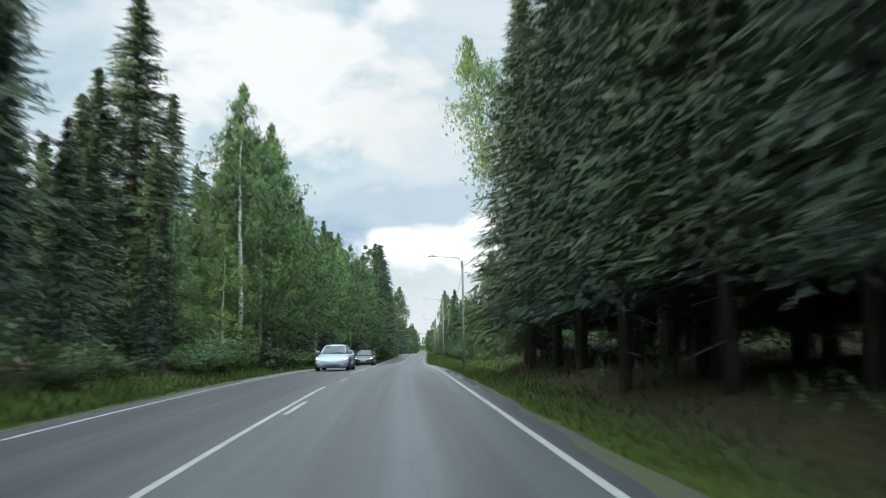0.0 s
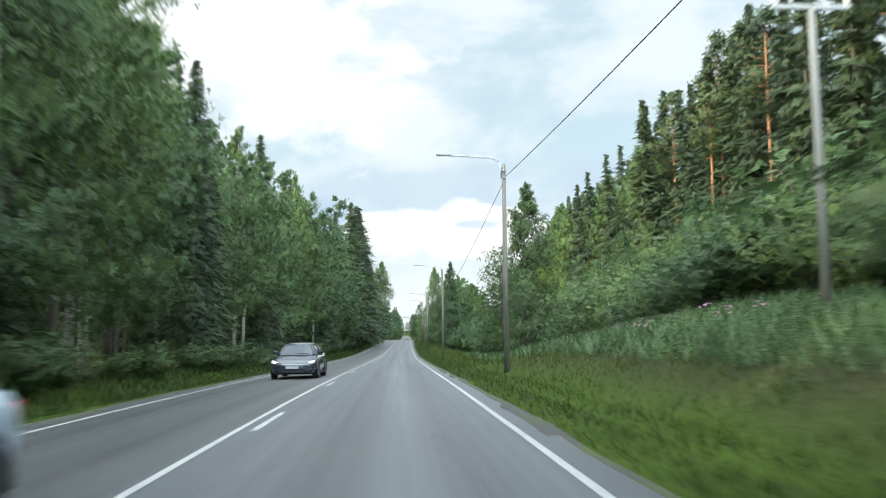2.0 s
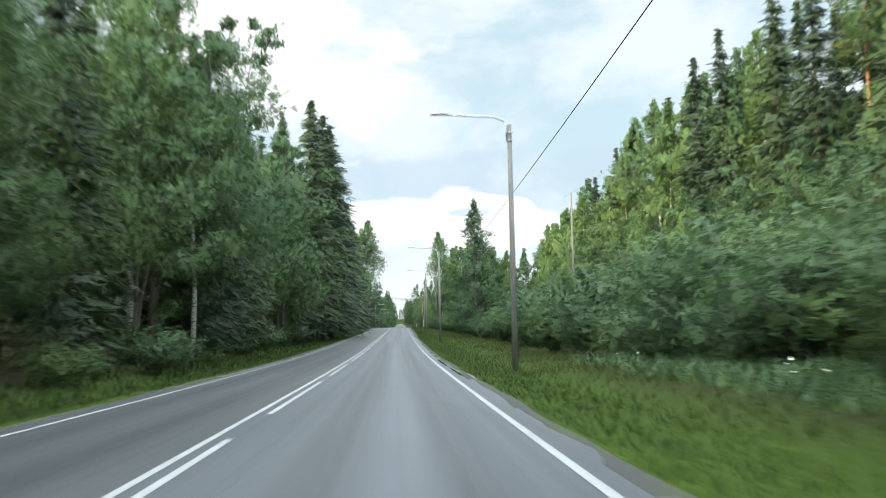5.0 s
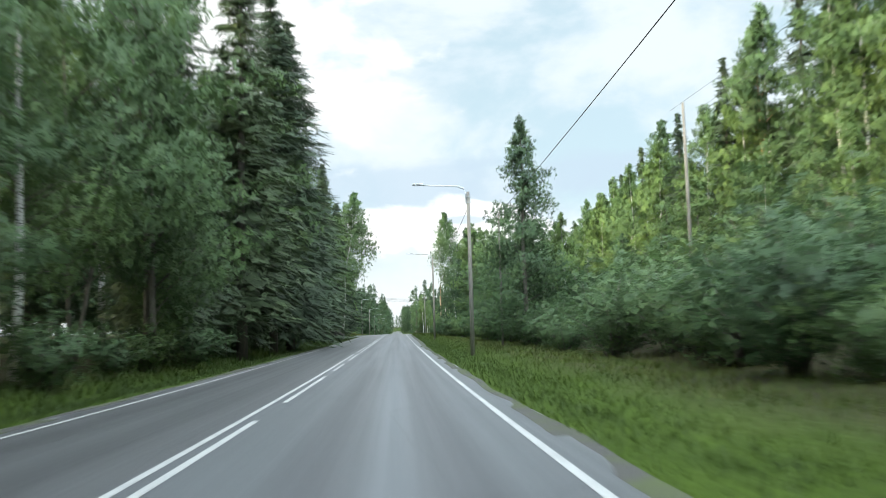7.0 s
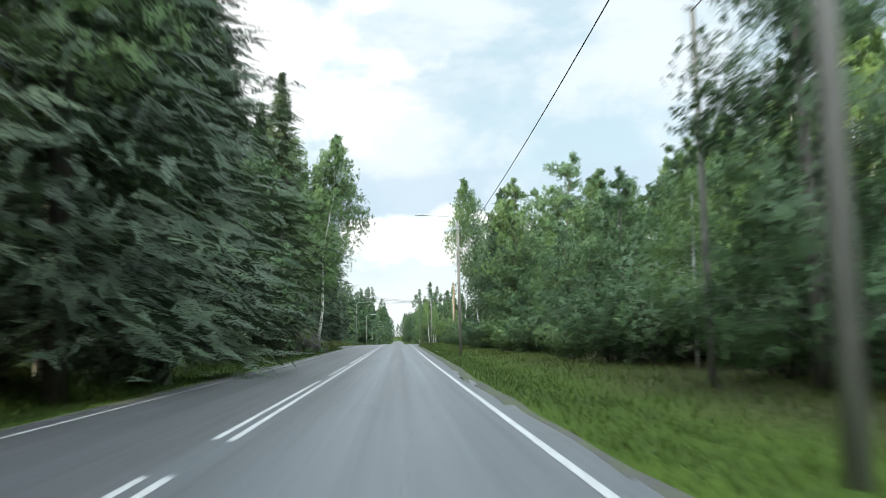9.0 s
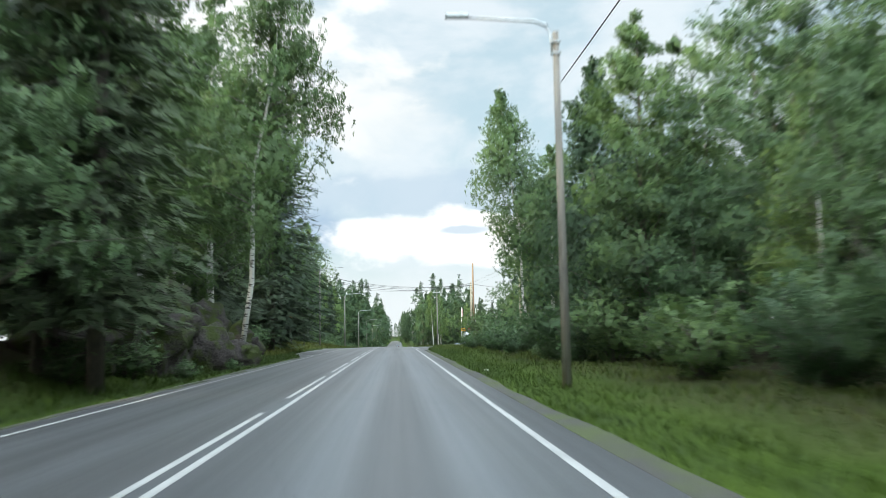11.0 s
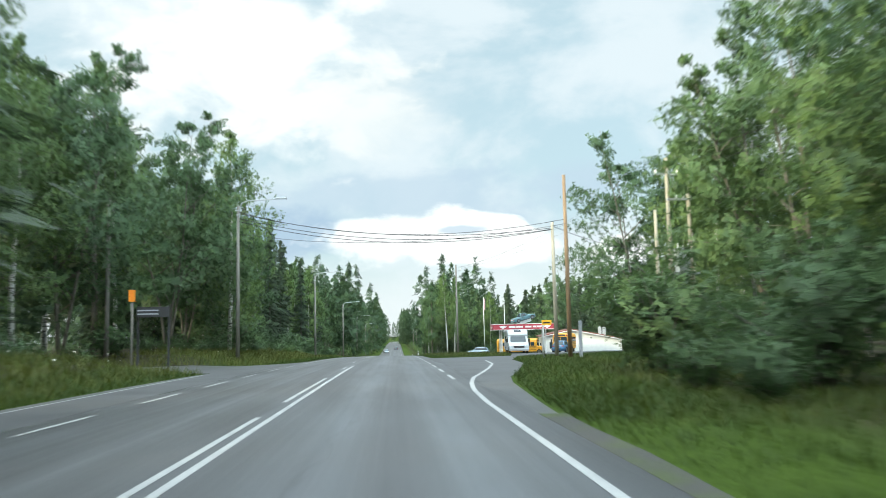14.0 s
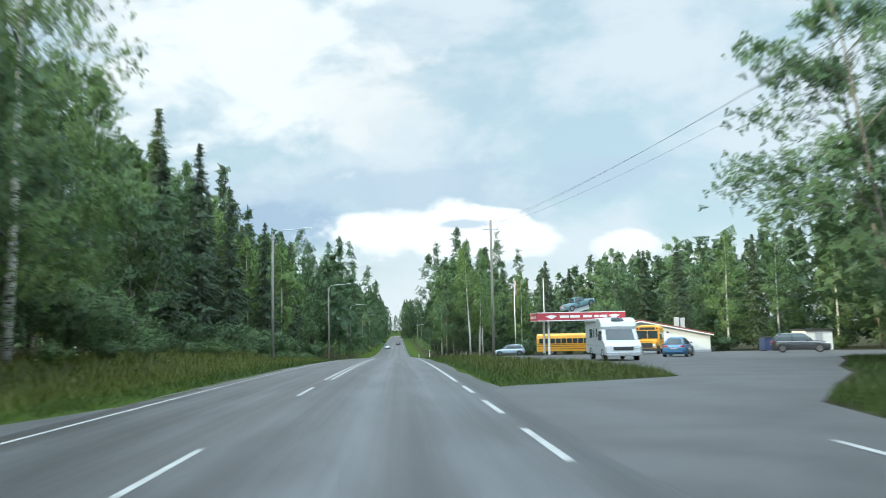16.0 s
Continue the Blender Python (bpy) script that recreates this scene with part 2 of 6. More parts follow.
def road_material():
    m, t, b = material("worn_asphalt")
    uv = t.nodes.new("ShaderNodeUVMap").outputs[0]
    s = t.nodes.new("ShaderNodeSeparateXYZ")
    link(t, uv, s.inputs[0])
    u = s.outputs[0]

    def track(c, w):
        a = t.nodes.new("ShaderNodeMath")
        a.operation = "SUBTRACT"
        link(t, u, a.inputs[0])
        a.inputs[1].default_value = c
        q = t.nodes.new("ShaderNodeMath")
        q.operation = "ABSOLUTE"
        link(t, a.outputs[0], q.inputs[0])
        r = t.nodes.new("ShaderNodeMapRange")
        r.interpolation_type = "SMOOTHSTEP"
        link(t, q.outputs[0], r.inputs[0])
        r.inputs[1].default_value, r.inputs[2].default_value = w, 0.05
        return r.outputs[0]

    grain = noisy(t, 60.0, 3, uv)
    streak = noisy(t, 1.0, 5, uv, (3.2, 0.035, 1))
    patch = noisy(t, 0.35, 4, uv, (1.0, 0.25, 1))
    col = ramp(t, grain, (0.25, (0.045, 0.048, 0.052)), (0.75, (0.078, 0.083, 0.088)))
    col = mix(t, 1.0, col, ramp(t, streak, (0.3, (0.94, 0.94, 0.95)), (0.7, (1.05, 1.05, 1.05))), "MULTIPLY")
    col = mix(t, 1.0, col, ramp(t, patch, (0.35, (0.88, 0.88, 0.89)), (0.65, (1.08, 1.08, 1.08))), "MULTIPLY")
    newer = t.nodes.new("ShaderNodeMapRange")
    link(t, s.outputs[1], newer.inputs[0])
    newer.inputs[1].default_value, newer.inputs[2].default_value = 140.0, 175.0
    newer = newer.outputs[0]
    old, fresh = col, col
    # lighter bands: sky sheen on polished tracks and lane centre, put into the colour
    for c in (1.55, 3.15, -1.35, -2.85):
        old = mix(t, track(c, 0.60), old, mix(t, 1.0, old, (0.72, 0.71, 0.72), "MULTIPLY"))
        fresh = mix(t, track(c, 0.50), fresh, mix(t, 1.0, fresh, (1.30, 1.32, 1.35), "MULTIPLY"))
    old = mix(t, track(2.35, 0.42), old, mix(t, 1.0, old, (1.28, 1.30, 1.32), "MULTIPLY"))
    fresh = mix(t, track(2.35, 0.55), fresh, mix(t, 1.0, fresh, (0.80, 0.79, 0.79), "MULTIPLY"))
    fresh = mix(t, track(0.55, 0.6), fresh, mix(t, 1.0, fresh, (0.76, 0.75, 0.75), "MULTIPLY"))
    col = mix(t, newer, old, fresh)
    left = t.nodes.new("ShaderNodeMapRange")
    link(t, u, left.inputs[0])
    left.inputs[1].default_value, left.inputs[2].default_value = 0.0, -0.3
    col = mix(t, left.outputs[0], col, mix(t, 1.0, col, (0.80, 0.76, 0.74), "MULTIPLY"))
    junction = t.nodes.new("ShaderNodeMapRange")
    link(t, s.outputs[1], junction.inputs[0])
    junction.inputs[1].default_value, junction.inputs[2].default_value = 228.0, 252.0
    blot = ramp(t, noisy(t, 0.9, 5, uv, (1.0, 0.22, 1)), (0.40, (0.62, 0.59, 0.57)), (0.62, (0.98, 0.97, 0.96)))
    col = mix(t, junction.outputs[0], col, mix(t, 1.0, col, blot, "MULTIPLY"))
    # damp, darker strip outside the right-hand edge line, at the start and past the bend
    strip = t.nodes.new("ShaderNodeMapRange")
    link(t, u, strip.inputs[0])
    strip.inputs[1].default_value, strip.inputs[2].default_value = 4.15, 4.45
    start = t.nodes.new("ShaderNodeMapRange")
    link(t, s.outputs[1], start.inputs[0])
    start.inputs[1].default_value, start.inputs[2].default_value = 46.0, 24.0
    late = t.nodes.new("ShaderNodeMapRange")
    link(t, s.outputs[1], late.inputs[0])
    late.inputs[1].default_value, late.inputs[2].default_value = 176.0, 196.0
    where = t.nodes.new("ShaderNodeMath")
    where.operation = "ADD"
    link(t, start.outputs[0], where.inputs[0])
    link(t, late.outputs[0], where.inputs[1])
    damp = t.nodes.new("ShaderNodeMath")
    damp.operation = "MULTIPLY"
    link(t, strip.outputs[0], damp.inputs[0])
    link(t, where.outputs[0], damp.inputs[1])
    col = mix(t, damp.outputs[0], col, mix(t, 1.0, col, (0.55, 0.55, 0.57), "MULTIPLY"))
    cr = t.nodes.new("ShaderNodeTexVoronoi")
    cr.feature = "DISTANCE_TO_EDGE"
    cr.inputs["Scale"].default_value = 0.16
    wmap = t.nodes.new("ShaderNodeMapping")
    wmap.inputs["Scale"].default_value = (2.0, 0.5, 1)
    link(t, uv, wmap.inputs[0])
    wv = t.nodes.new("ShaderNodeVectorMath")
    wv.operation = "ADD"
    wn = t.nodes.new("ShaderNodeTexNoise")
    wn.inputs["Scale"].default_value = 1.2
    link(t, wmap.outputs[0], wn.inputs["Vector"])
    link(t, wmap.outputs[0], wv.inputs[0])
    link(t, wn.outputs["Color"], wv.inputs[1])
    link(t, wv.outputs[0], cr.inputs["Vector"])
    crack = ramp(t, cr.outputs["Distance"], (0.0, (0.72, 0.72, 0.72)), (0.007, (1, 1, 1)))
    col = mix(t, 1.0, col, crack, "MULTIPLY")
    link(t, col, b.inputs["Base Color"])
    rr = t.nodes.new("ShaderNodeMapRange")
    link(t, streak, rr.inputs[0])
    rr.inputs[1].default_value, rr.inputs[2].default_value = 0.3, 0.7
    rr.inputs[3].default_value, rr.inputs[4].default_value = 0.53, 0.46
    link(t, rr.outputs[0], b.inputs["Roughness"])
    b.inputs["Specular IOR Level"].default_value = 0.5
    bump(t, grain, b, 0.35, 0.006)
    return m


def line_material():
    m, t, b = material("worn_road_paint")
    n = noisy(t, 18.0, 5)
    big = noisy(t, 1.4, 4)
    col = ramp(t, n, (0.24, (0.15, 0.15, 0.15)), (0.42, (0.29, 0.29, 0.285)), (1.0, (0.375, 0.375, 0.37)))
    col = mix(t, 1.0, col, ramp(t, big, (0.3, (0.82, 0.82, 0.82)), (0.6, (1, 1, 1))), "MULTIPLY")
    link(t, col, b.inputs["Base Color"])
    b.inputs["Roughness"].default_value = 0.6
    return m


def ground_material():
    m, t, b = material("forest_ground")
    uv = t.nodes.new("ShaderNodeUVMap").outputs[0]
    sp = t.nodes.new("ShaderNodeSeparateXYZ")
    link(t, uv, sp.inputs[0])
    ab = t.nodes.new("ShaderNodeMath")
    ab.operation = "ABSOLUTE"
    link(t, sp.outputs[0], ab.inputs[0])
    a = noisy(t, 0.35, 6)
    c = noisy(t, 6.0, 5)
    wv = t.nodes.new("ShaderNodeMath")
    wv.operation = "MULTIPLY_ADD"
    link(t, a, wv.inputs[0])
    wv.inputs[1].default_value = 5.0
    link(t, ab.outputs[0], wv.inputs[2])
    # under the spruces on the right the litter reaches nearer to the road
    near = t.nodes.new("ShaderNodeMapRange")
    link(t, sp.outputs[1], near.inputs[0])
    near.inputs[1].default_value, near.inputs[2].default_value = 41.0, 36.0
    near.inputs[4].default_value = 3.0
    right = t.nodes.new("ShaderNodeMapRange")
    link(t, sp.outputs[0], right.inputs[0])
    right.inputs[1].default_value, right.inputs[2].default_value = 2.0, 3.0
    both = t.nodes.new("ShaderNodeMath")
    both.operation = "MULTIPLY_ADD"
    link(t, near.outputs[0], both.inputs[0])
    link(t, right.outputs[0], both.inputs[1])
    link(t, wv.outputs[0], both.inputs[2])
    deep = t.nodes.new("ShaderNodeMapRange")
    link(t, both.outputs[0], deep.inputs[0])
    deep.inputs[1].default_value, deep.inputs[2].default_value = 10.0, 13.0
    turf = ramp(t, a, (0.35, (0.036, 0.060, 0.010)), (0.62, (0.048, 0.077, 0.013)))
    litter = ramp(t, a, (0.35, (0.030, 0.025, 0.019)), (0.66, (0.040, 0.042, 0.020)))
    col = mix(t, deep.outputs[0], turf, litter)
    col = mix(t, 1.0, col, ramp(t, c, (0.3, (0.62, 0.60, 0.55)), (0.7, (1.2, 1.2, 1.15))), "MULTIPLY")
    link(t, col, b.inputs["Base Color"])
    b.inputs["Roughness"].default_value = 0.95
    b.inputs["Specular IOR Level"].default_value = 0.06
    bump(t, c, b, 0.8, 0.08)
    return m


def gravel_material():
    m, t, b = material("gravel_shoulder")
    c = noisy(t, 30.0, 5)
    a = noisy(t, 0.8, 4)
    col = ramp(t, c, (0.3, (0.028, 0.027, 0.024)), (0.7, (0.062, 0.059, 0.053)))
    col = mix(t, ramp(t, a, (0.45, (0, 0, 0)), (0.65, (1, 1, 1))), col, (0.045, 0.058, 0.016))
    link(t, col, b.inputs["Base Color"])
    b.inputs["Roughness"].default_value = 0.95
    bump(t, c, b, 0.7, 0.03)
    return m


def rock_material():
    m, t, b = material("mossy_granite")
    a = noisy(t, 1.1, 6)
    c = noisy(t, 9.0, 6)
    col = ramp(t, c, (0.3, (0.018, 0.016, 0.016)), (0.7, (0.070, 0.060, 0.058)))
    col = mix(t, ramp(t, a, (0.46, (0, 0, 0)), (0.58, (1, 1, 1))), col, (0.034, 0.046, 0.012))
    link(t, col, b.inputs["Base Color"])
    b.inputs["Specular IOR Level"].default_value = 0.2
    b.inputs["Roughness"].default_value = 0.9
    bump(t, c, b, 0.8, 0.08)
    return m


def puddle_material():
    m, t, b = material("shallow_water")
    b.inputs["Base Color"].default_value = (0.03, 0.032, 0.034, 1)
    link(t, ramp(t, noisy(t, 3.0, 3), (0.4, (0.04, 0.04, 0.04)), (0.7, (0.16, 0.16, 0.16))), b.inputs["Roughness"])
    return m


M_PUDDLE = puddle_material()
M_ROAD = road_material()
M_LINE = line_material()
M_GROUND = ground_material()
M_GRAVEL = gravel_material()
M_ROCK = rock_material()

# ---- the lie of the land ----
# Places along the road are given by their station; ALONG metres go to one station.
ALONG = 1.26
AXIS_Y = (-120, 0, 17.9, 35.8, 53.8, 71.7, 89.6, 107.5, 125.4, 143.4, 161.3, 179.2, 197.1, 215, 233, 250.9, 268.8, 900)
AXIS_X = (6.0, -2.30, -3.07, -3.62, -4.03, -4.37, -4.68, -4.90, -5.08, -5.21, -5.33, -5.41, -5.46, -5.51, -5.57, -5.60, -5.65, -5.9)
ROAD_Y = (-120, -20, 0, 17.9, 35.8, 53.8, 71.7, 89.6, 107.5, 125.4, 143.4, 161.3, 179.2, 197.1, 215, 233, 250.9, 268.8, 290, 310,
          335, 370, 410, 450, 500, 560, 640, 760, 900, 2500)
ROAD_Z = (-3.0, -1.62, -1.34, -1.26, -1.40, -1.78, -2.32, -2.84, -3.31, -3.66, -3.82, -3.88, -3.96, -4.00, -3.99, -4.00, -4.05, -4.18,
          -4.55, -5.0, -5.8, -7.2, -8.9, -10.0, -10.4, -10.1, -9.4, -9.6, -9.6, -9.6)
# resampled and smoothed, so that the road bends without kinks
_ys = np.arange(-120, 901, 2.0)


def _smooth(v, n):
    return np.convolve(np.pad(v, n, "edge"), np.ones(2 * n + 1) / (2 * n + 1), "valid")


_ax = _smooth(np.interp(_ys, AXIS_Y, AXIS_X), 4) + np.interp(_ys, (50, 80), (0.06, 0.12))
_rz = _smooth(np.interp(_ys, ROAD_Y, ROAD_Z), 4)


def axis_x(y):
    return np.interp(y, _ys, _ax)


def road_z(y):
    return np.interp(y, _ys, _rz)


def sstep(a, b, v):
    q = np.clip((np.asarray(v, float) - a) / (b - a), 0, 1)
    return q * q * (3 - 2 * q)


EDGE_R, EDGE_L = 4.80, -4.30      # asphalt edges, from the road's axis


def edge_r(y):
    return EDGE_R + 0.35 * sstep(165, 190, y)


def land(d, y):
    """Height of the ground d metres to the right of the road's axis, at a station."""
    d, y = np.asarray(d, float), np.asarray(y, float)
    z = road_z(y) - 0.022 * np.minimum(np.abs(d), 5.0)
    ditch = 1 - sstep(222, 232, y) * (1 - sstep(345, 360, y))
    out = np.where(d > 0, d - EDGE_R, EDGE_L - d)
    z = z - 0.22 * ditch * sstep(0.4, 2.2, out) * (1 - sstep(2.6, 5.0, out))
    right = sstep(1.5, 9.0, out) * (d > 0)
    bank_r = (0.95 + 0.85 * sstep(30, 46, y)) * right * (1 - sstep(62, 94, y)) * sstep(-60, 0, y)
    bank_r = bank_r + 0.26 * np.clip(out - 9, 0, 30) * (d > 0) * sstep(38, 62, y) * (1 - 0.75 * sstep(140, 235, y)) * (1 - sstep(232, 262, y))
    bank_l = 1.5 * sstep(3.0, 9.0, out) * (d < 0) * sstep(150, 170, y) * (1 - sstep(228, 238, y))
    bank_l = bank_l + 0.5 * sstep(3.0, 9.0, out) * (d < 0) * (1 - sstep(150, 170, y))
    far_l = 1.6 * sstep(6.0, 16.0, out) * (d < 0) * sstep(300, 340, y)
    mouth = sstep(264.5, 267.5, y) * (1 - sstep(275, 279, y))
    bank_l = bank_l + 0.9 * sstep(3.0, 8.5, out) * (d < 0) * sstep(240, 254, y) * (1 - 0.88 * mouth) * (1 - sstep(320, 350, y))
    lump = 0.10 * np.sin(d * 0.9 + y * 0.37) * np.sin(y * 0.53 - d * 0.21) * sstep(1.5, 4.0, out) * ditch
    far = 3.0 * sstep(40, 220, out)
    return z + bank_r + bank_l + far_l + lump + far


def site(x, y, z=0.0):
    return Vector((x, y * ALONG, z))


def spot(x, y):
    return float(land(x - axis_x(y), y))


def mesh_object(name, verts, faces, mat, parent=None, uvs=None, smooth=False):
    me = bpy.data.meshes.new(name)
    me.from_pydata([tuple(v) for v in verts], [], faces)
    if uvs is not None:
        layer = me.uv_layers.new(name="UVMap")
        flat = np.array([uvs[i] for f in faces for i in f], dtype=np.float32).ravel()
        layer.data.foreach_set("uv", flat)
    if mat:
        me.materials.append(mat)
    if smooth:
        me.polygons.foreach_set("use_smooth", np.array([len(p.vertices) < 6 for p in me.polygons]))
    ob = new(name, me)
    ob.parent = parent
    return ob


def sheet(name, ys, rows, z_of, mat, parent=None):
    """A draped sheet: for every y a row of distances from the axis."""
    verts, uvs, faces = [], [], []
    n = len(rows[0])
    for y, ds in zip(ys, rows):
        ax = float(axis_x(y))
        for d in ds:
            verts.append((ax + d, y * ALONG, float(z_of(d, y))))
            uvs.append((d, y))
    for i in range(len(ys) - 1):
        for j in range(n - 1):
            a = i * n + j
            faces.append((a, a + 1, a + n + 1, a + n))
    return mesh_object(name, verts, faces, mat, parent, uvs, True)


# ground: one sheet out to the horizon
g_d = [-2600, -900, -400, -200, -120, -80, -55, -40, -32, -26, -22, -19, -17, -15.5, -14, -12.5, -11, -10, -9, -8, -7.2, -6.4, -5.8, -5.2, -4.7,
       -4.3, -3.6, 0, 4.2, 4.95, 5.4, 6, 6.6, 7.3, 8, 9, 10, 11, 12.5, 14, 15.5, 17, 19, 22, 26, 32, 40, 55, 80, 120, 200, 400, 900, 2600]
g_y = [-900, -300, -120] + list(np.arange(-60, 261, 3.0)) + list(np.arange(261, 285, 0.75)) + list(np.arange(285, 420, 3.0)) + list(np.arange(420, 900, 12.0)) + [1100, 1500, 2500]


def ground_height(d, y):
    under = 0.25 if -4.1 < d < 4.8 else 0.0
    return land(d, y) - under - 0.02


ground = tagged(sheet("ground", g_y, [g_d] * len(g_y), ground_height, M_GROUND),
                "green and brown verge and forest floor", "ground", kind="structure")

# road
r_y = list(np.arange(-60, 300, 1.0)) + list(np.arange(300, 420, 2.0)) + list(np.arange(420, 901, 6.0))
r_d = [EDGE_L - 0.02, EDGE_L + 0.15, -3.6, -2.2, -1.1, 0, 1.1, 2.2, 3.3, 4.4, EDGE_R - 0.15, EDGE_R + 0.02]


def road_height(d, y):
    crown = road_z(y) - 0.022 * abs(d) + 0.02
    rut = 0.0
    for c in (1.55, 3.15, -1.35, -2.85):
        rut += 0.008 * math.exp(-((d - c) / 0.4) ** 2)
    edge = 0.015 if (d < EDGE_L + 0.1 or d > EDGE_R - 0.1) else 0.0
    return crown - rut - edge


r_rows = []
for y in r_y:
    wob = 0.10 * math.sin(y * 0.31) + 0.07 * math.sin(y * 0.83 + 1)
    r_rows.append([r_d[0] - wob, r_d[1] - wob] + r_d[2:-2] + [r_d[-2] + wob + float(edge_r(y)) - EDGE_R, r_d[-1] + wob + float(edge_r(y)) - EDGE_R])
road = tagged(sheet("road", r_y, r_rows, road_height, M_ROAD),
              "grey damp worn asphalt two-lane country road", "road", kind="structure")

# gravel shoulders
for name, e, s, y0, y1 in (("gravel_shoulder_left", EDGE_L, -1, -60, 229), ("gravel_shoulder_left_far", EDGE_L, -1, 284, 430), ("gravel_shoulder_right", EDGE_R, 1, -60, 247),
                           ("gravel_shoulder_right_far", EDGE_R, 1, 352, 430)):
    ys = [y for y in r_y if y0 <= y <= y1]
    rows = []
    for y in ys:
        w = 0.13 + 0.06 * math.sin(y * 0.47 + e) + 0.04 * math.sin(y * 1.3)
        q = e if s < 0 else float(edge_r(y))
        rows.append(sorted([q - s * 0.3, q, q + s * w]))
    tagged(sheet(name, ys, rows, lambda d, y: land(d, y) + 0.012, M_GRAVEL), "narrow grey gravel road shoulder", "shoulder", kind="structure")

# junction on the right with the station yard, and the bay and side road on the left
yard_y = (246, 249, 255, 258, 261, 264.5, 270, 278, 282, 284, 286, 288.5, 290, 291.5, 296, 302, 309, 312, 330, 352)
yard_r = (5.15, 5.35, 5.85, 6.3, 7.1, 7.9, 9.1, 9.9, 11.0, 12.5, 14, 16, 17.2, 18.4, 21, 25.5, 30, 48, 48, 48)
yard_l = (4.6, 4.6, 4.6, 4.6, 4.6, 4.6, 4.6, 4.6, 4.6, 4.6, 4.6, 5.0, 8.5, 12.2, 13.0, 13.6, 14.0, 12.0, 11.5, 11.5)
bay_y = (229, 231, 234, 238, 241, 246, 256, 264, 266.5, 267.5, 268.5, 273, 275, 277, 281, 285)
bay_l = (4.3, 4.4, 4.9, 5.8, 6.4, 6.6, 6.7, 6.6, 6.4, 9, 34, 34, 14, 8, 5.5, 4.3)


def yard_sheet(name, ys, lo, hi, label):
    yy = np.arange(ys[0], ys[-1] + 0.1, 0.75)
    a, b = np.interp(yy, ys, lo), np.interp(yy, ys, hi)
    rows = [list(np.linspace(p, q, 14)) for p, q in zip(a, b)]
    return tagged(sheet(name, list(yy), rows, lambda d, y: land(d, y) + 0.008, M_YARD), label, "pavement", kind="structure")


def yard_material():
    m, t, b = material("old_asphalt_yard")
    g = noisy(t, 40.0, 3)
    a = noisy(t, 0.45, 6)
    col = ramp(t, g, (0.25, (0.038, 0.038, 0.040)), (0.75, (0.066, 0.066, 0.068)))
    col = mix(t, 1.0, col, ramp(t, a, (0.35, (0.62, 0.61, 0.60)), (0.6, (1.05, 1.05, 1.05))), "MULTIPLY")
    link(t, col, b.inputs["Base Color"])
    b.inputs["Roughness"].default_value = 0.6
    bump(t, g, b, 0.35, 0.006)
    return m


M_YARD = yard_material()
yard_sheet("pavement_yard", yard_y, yard_l, yard_r, "worn grey asphalt junction and station yard")
yard_sheet("pavement_bay", bay_y, [-v for v in bay_l], [-4.25] * len(bay_y), "patched grey asphalt bay and side road mouth")


def on_asphalt(d, y):
    """True where road, junction or yard lies (arrays)."""
    road_in = (d > EDGE_L - 0.25) & (d < edge_r(y) + 0.15)
    yr = (y > yard_y[0]) & (y < yard_y[-1]) & (d > np.interp(y, yard_y, yard_l)) & (d < np.interp(y, yard_y, yard_r) + 0.3)
    bl = (y > bay_y[0]) & (y < bay_y[-1]) & (d < 0) & (d > -np.interp(y, bay_y, bay_l) - 0.3)
    return road_in | yr | bl


# puddles along the edge of the asphalt
for y0, y1, d0, w in ((112.5, 119.5, 4.56, 0.10), (106.0, 111.0, 4.58, 0.07), (31.5, 36.5, 4.56, 0.09), (171, 174, 4.54, 0.10)):
    ys = list(np.arange(y0, y1 + 0.01, 0.35))
    rows = []
    for y in ys:
        q = math.sin(math.pi * (y - y0) / (y1 - y0)) ** 0.5 if y0 < y < y1 else 0.02
        e = w * q * (0.7 + 0.3 * math.sin(y * 2.9)) + 0.01
        rows.append([d0 - e, d0, d0 + e * 0.8])
    tagged(sheet("puddle", ys, rows, lambda d, y: road_height(min(d, EDGE_R - 0.2), y) + 0.006, M_PUDDLE), "shallow rain puddle along the asphalt edge", "puddle", "puddles")

# ---- painted lines ----
def painted(name, y0, y1, c, w, parent, z=None, step=2.0):
    """A painted stripe with thickness along the road; c is its distance from the axis, or a function of y."""
    ys = list(np.arange(y0, y1, step)) + [y1]
    cf = c if callable(c) else (lambda y: c)
    h = z or (lambda d, y: road_height(min(max(d, EDGE_L + 0.2), EDGE_R - 0.2), y) + 0.004 if -4.4 < d < 4.9 else land(d, y) + 0.016)
    return sheet(name, ys, [[cf(y) - w / 2, cf(y) + w / 2] for y in ys], h, M_LINE, parent)


LINE_R, LINE_L = 4.22, -3.64
painted("edge_line", -60, 249, LINE_R, 0.125, road)
painted("edge_line", 291, 900, LINE_R, 0.125, road)
painted("edge_line", -60, 231.5, LINE_L, 0.115, road)
painted("edge_line", 277.3, 900, LINE_L, 0.115, road)
# curving ends of the edge lines at the junctions
painted("edge_line", 249, 277.3, lambda y: float(np.interp(y, (249, 252.4, 255, 258, 261, 264.5, 270, 277.3), (4.22, 4.33, 4.58, 5.0, 5.7, 6.45, 7.45, 8.05))), 0.13, road, step=1.0)
painted("edge_line", 231.5, 240.5, lambda y: -float(np.interp(y, (231.5, 233.5, 236, 238, 240.5), (3.68, 3.85, 4.7, 5.6, 6.6))), 0.14, road, step=0.7)
painted("edge_line", 242, 264.5, -6.2, 0.105, road)
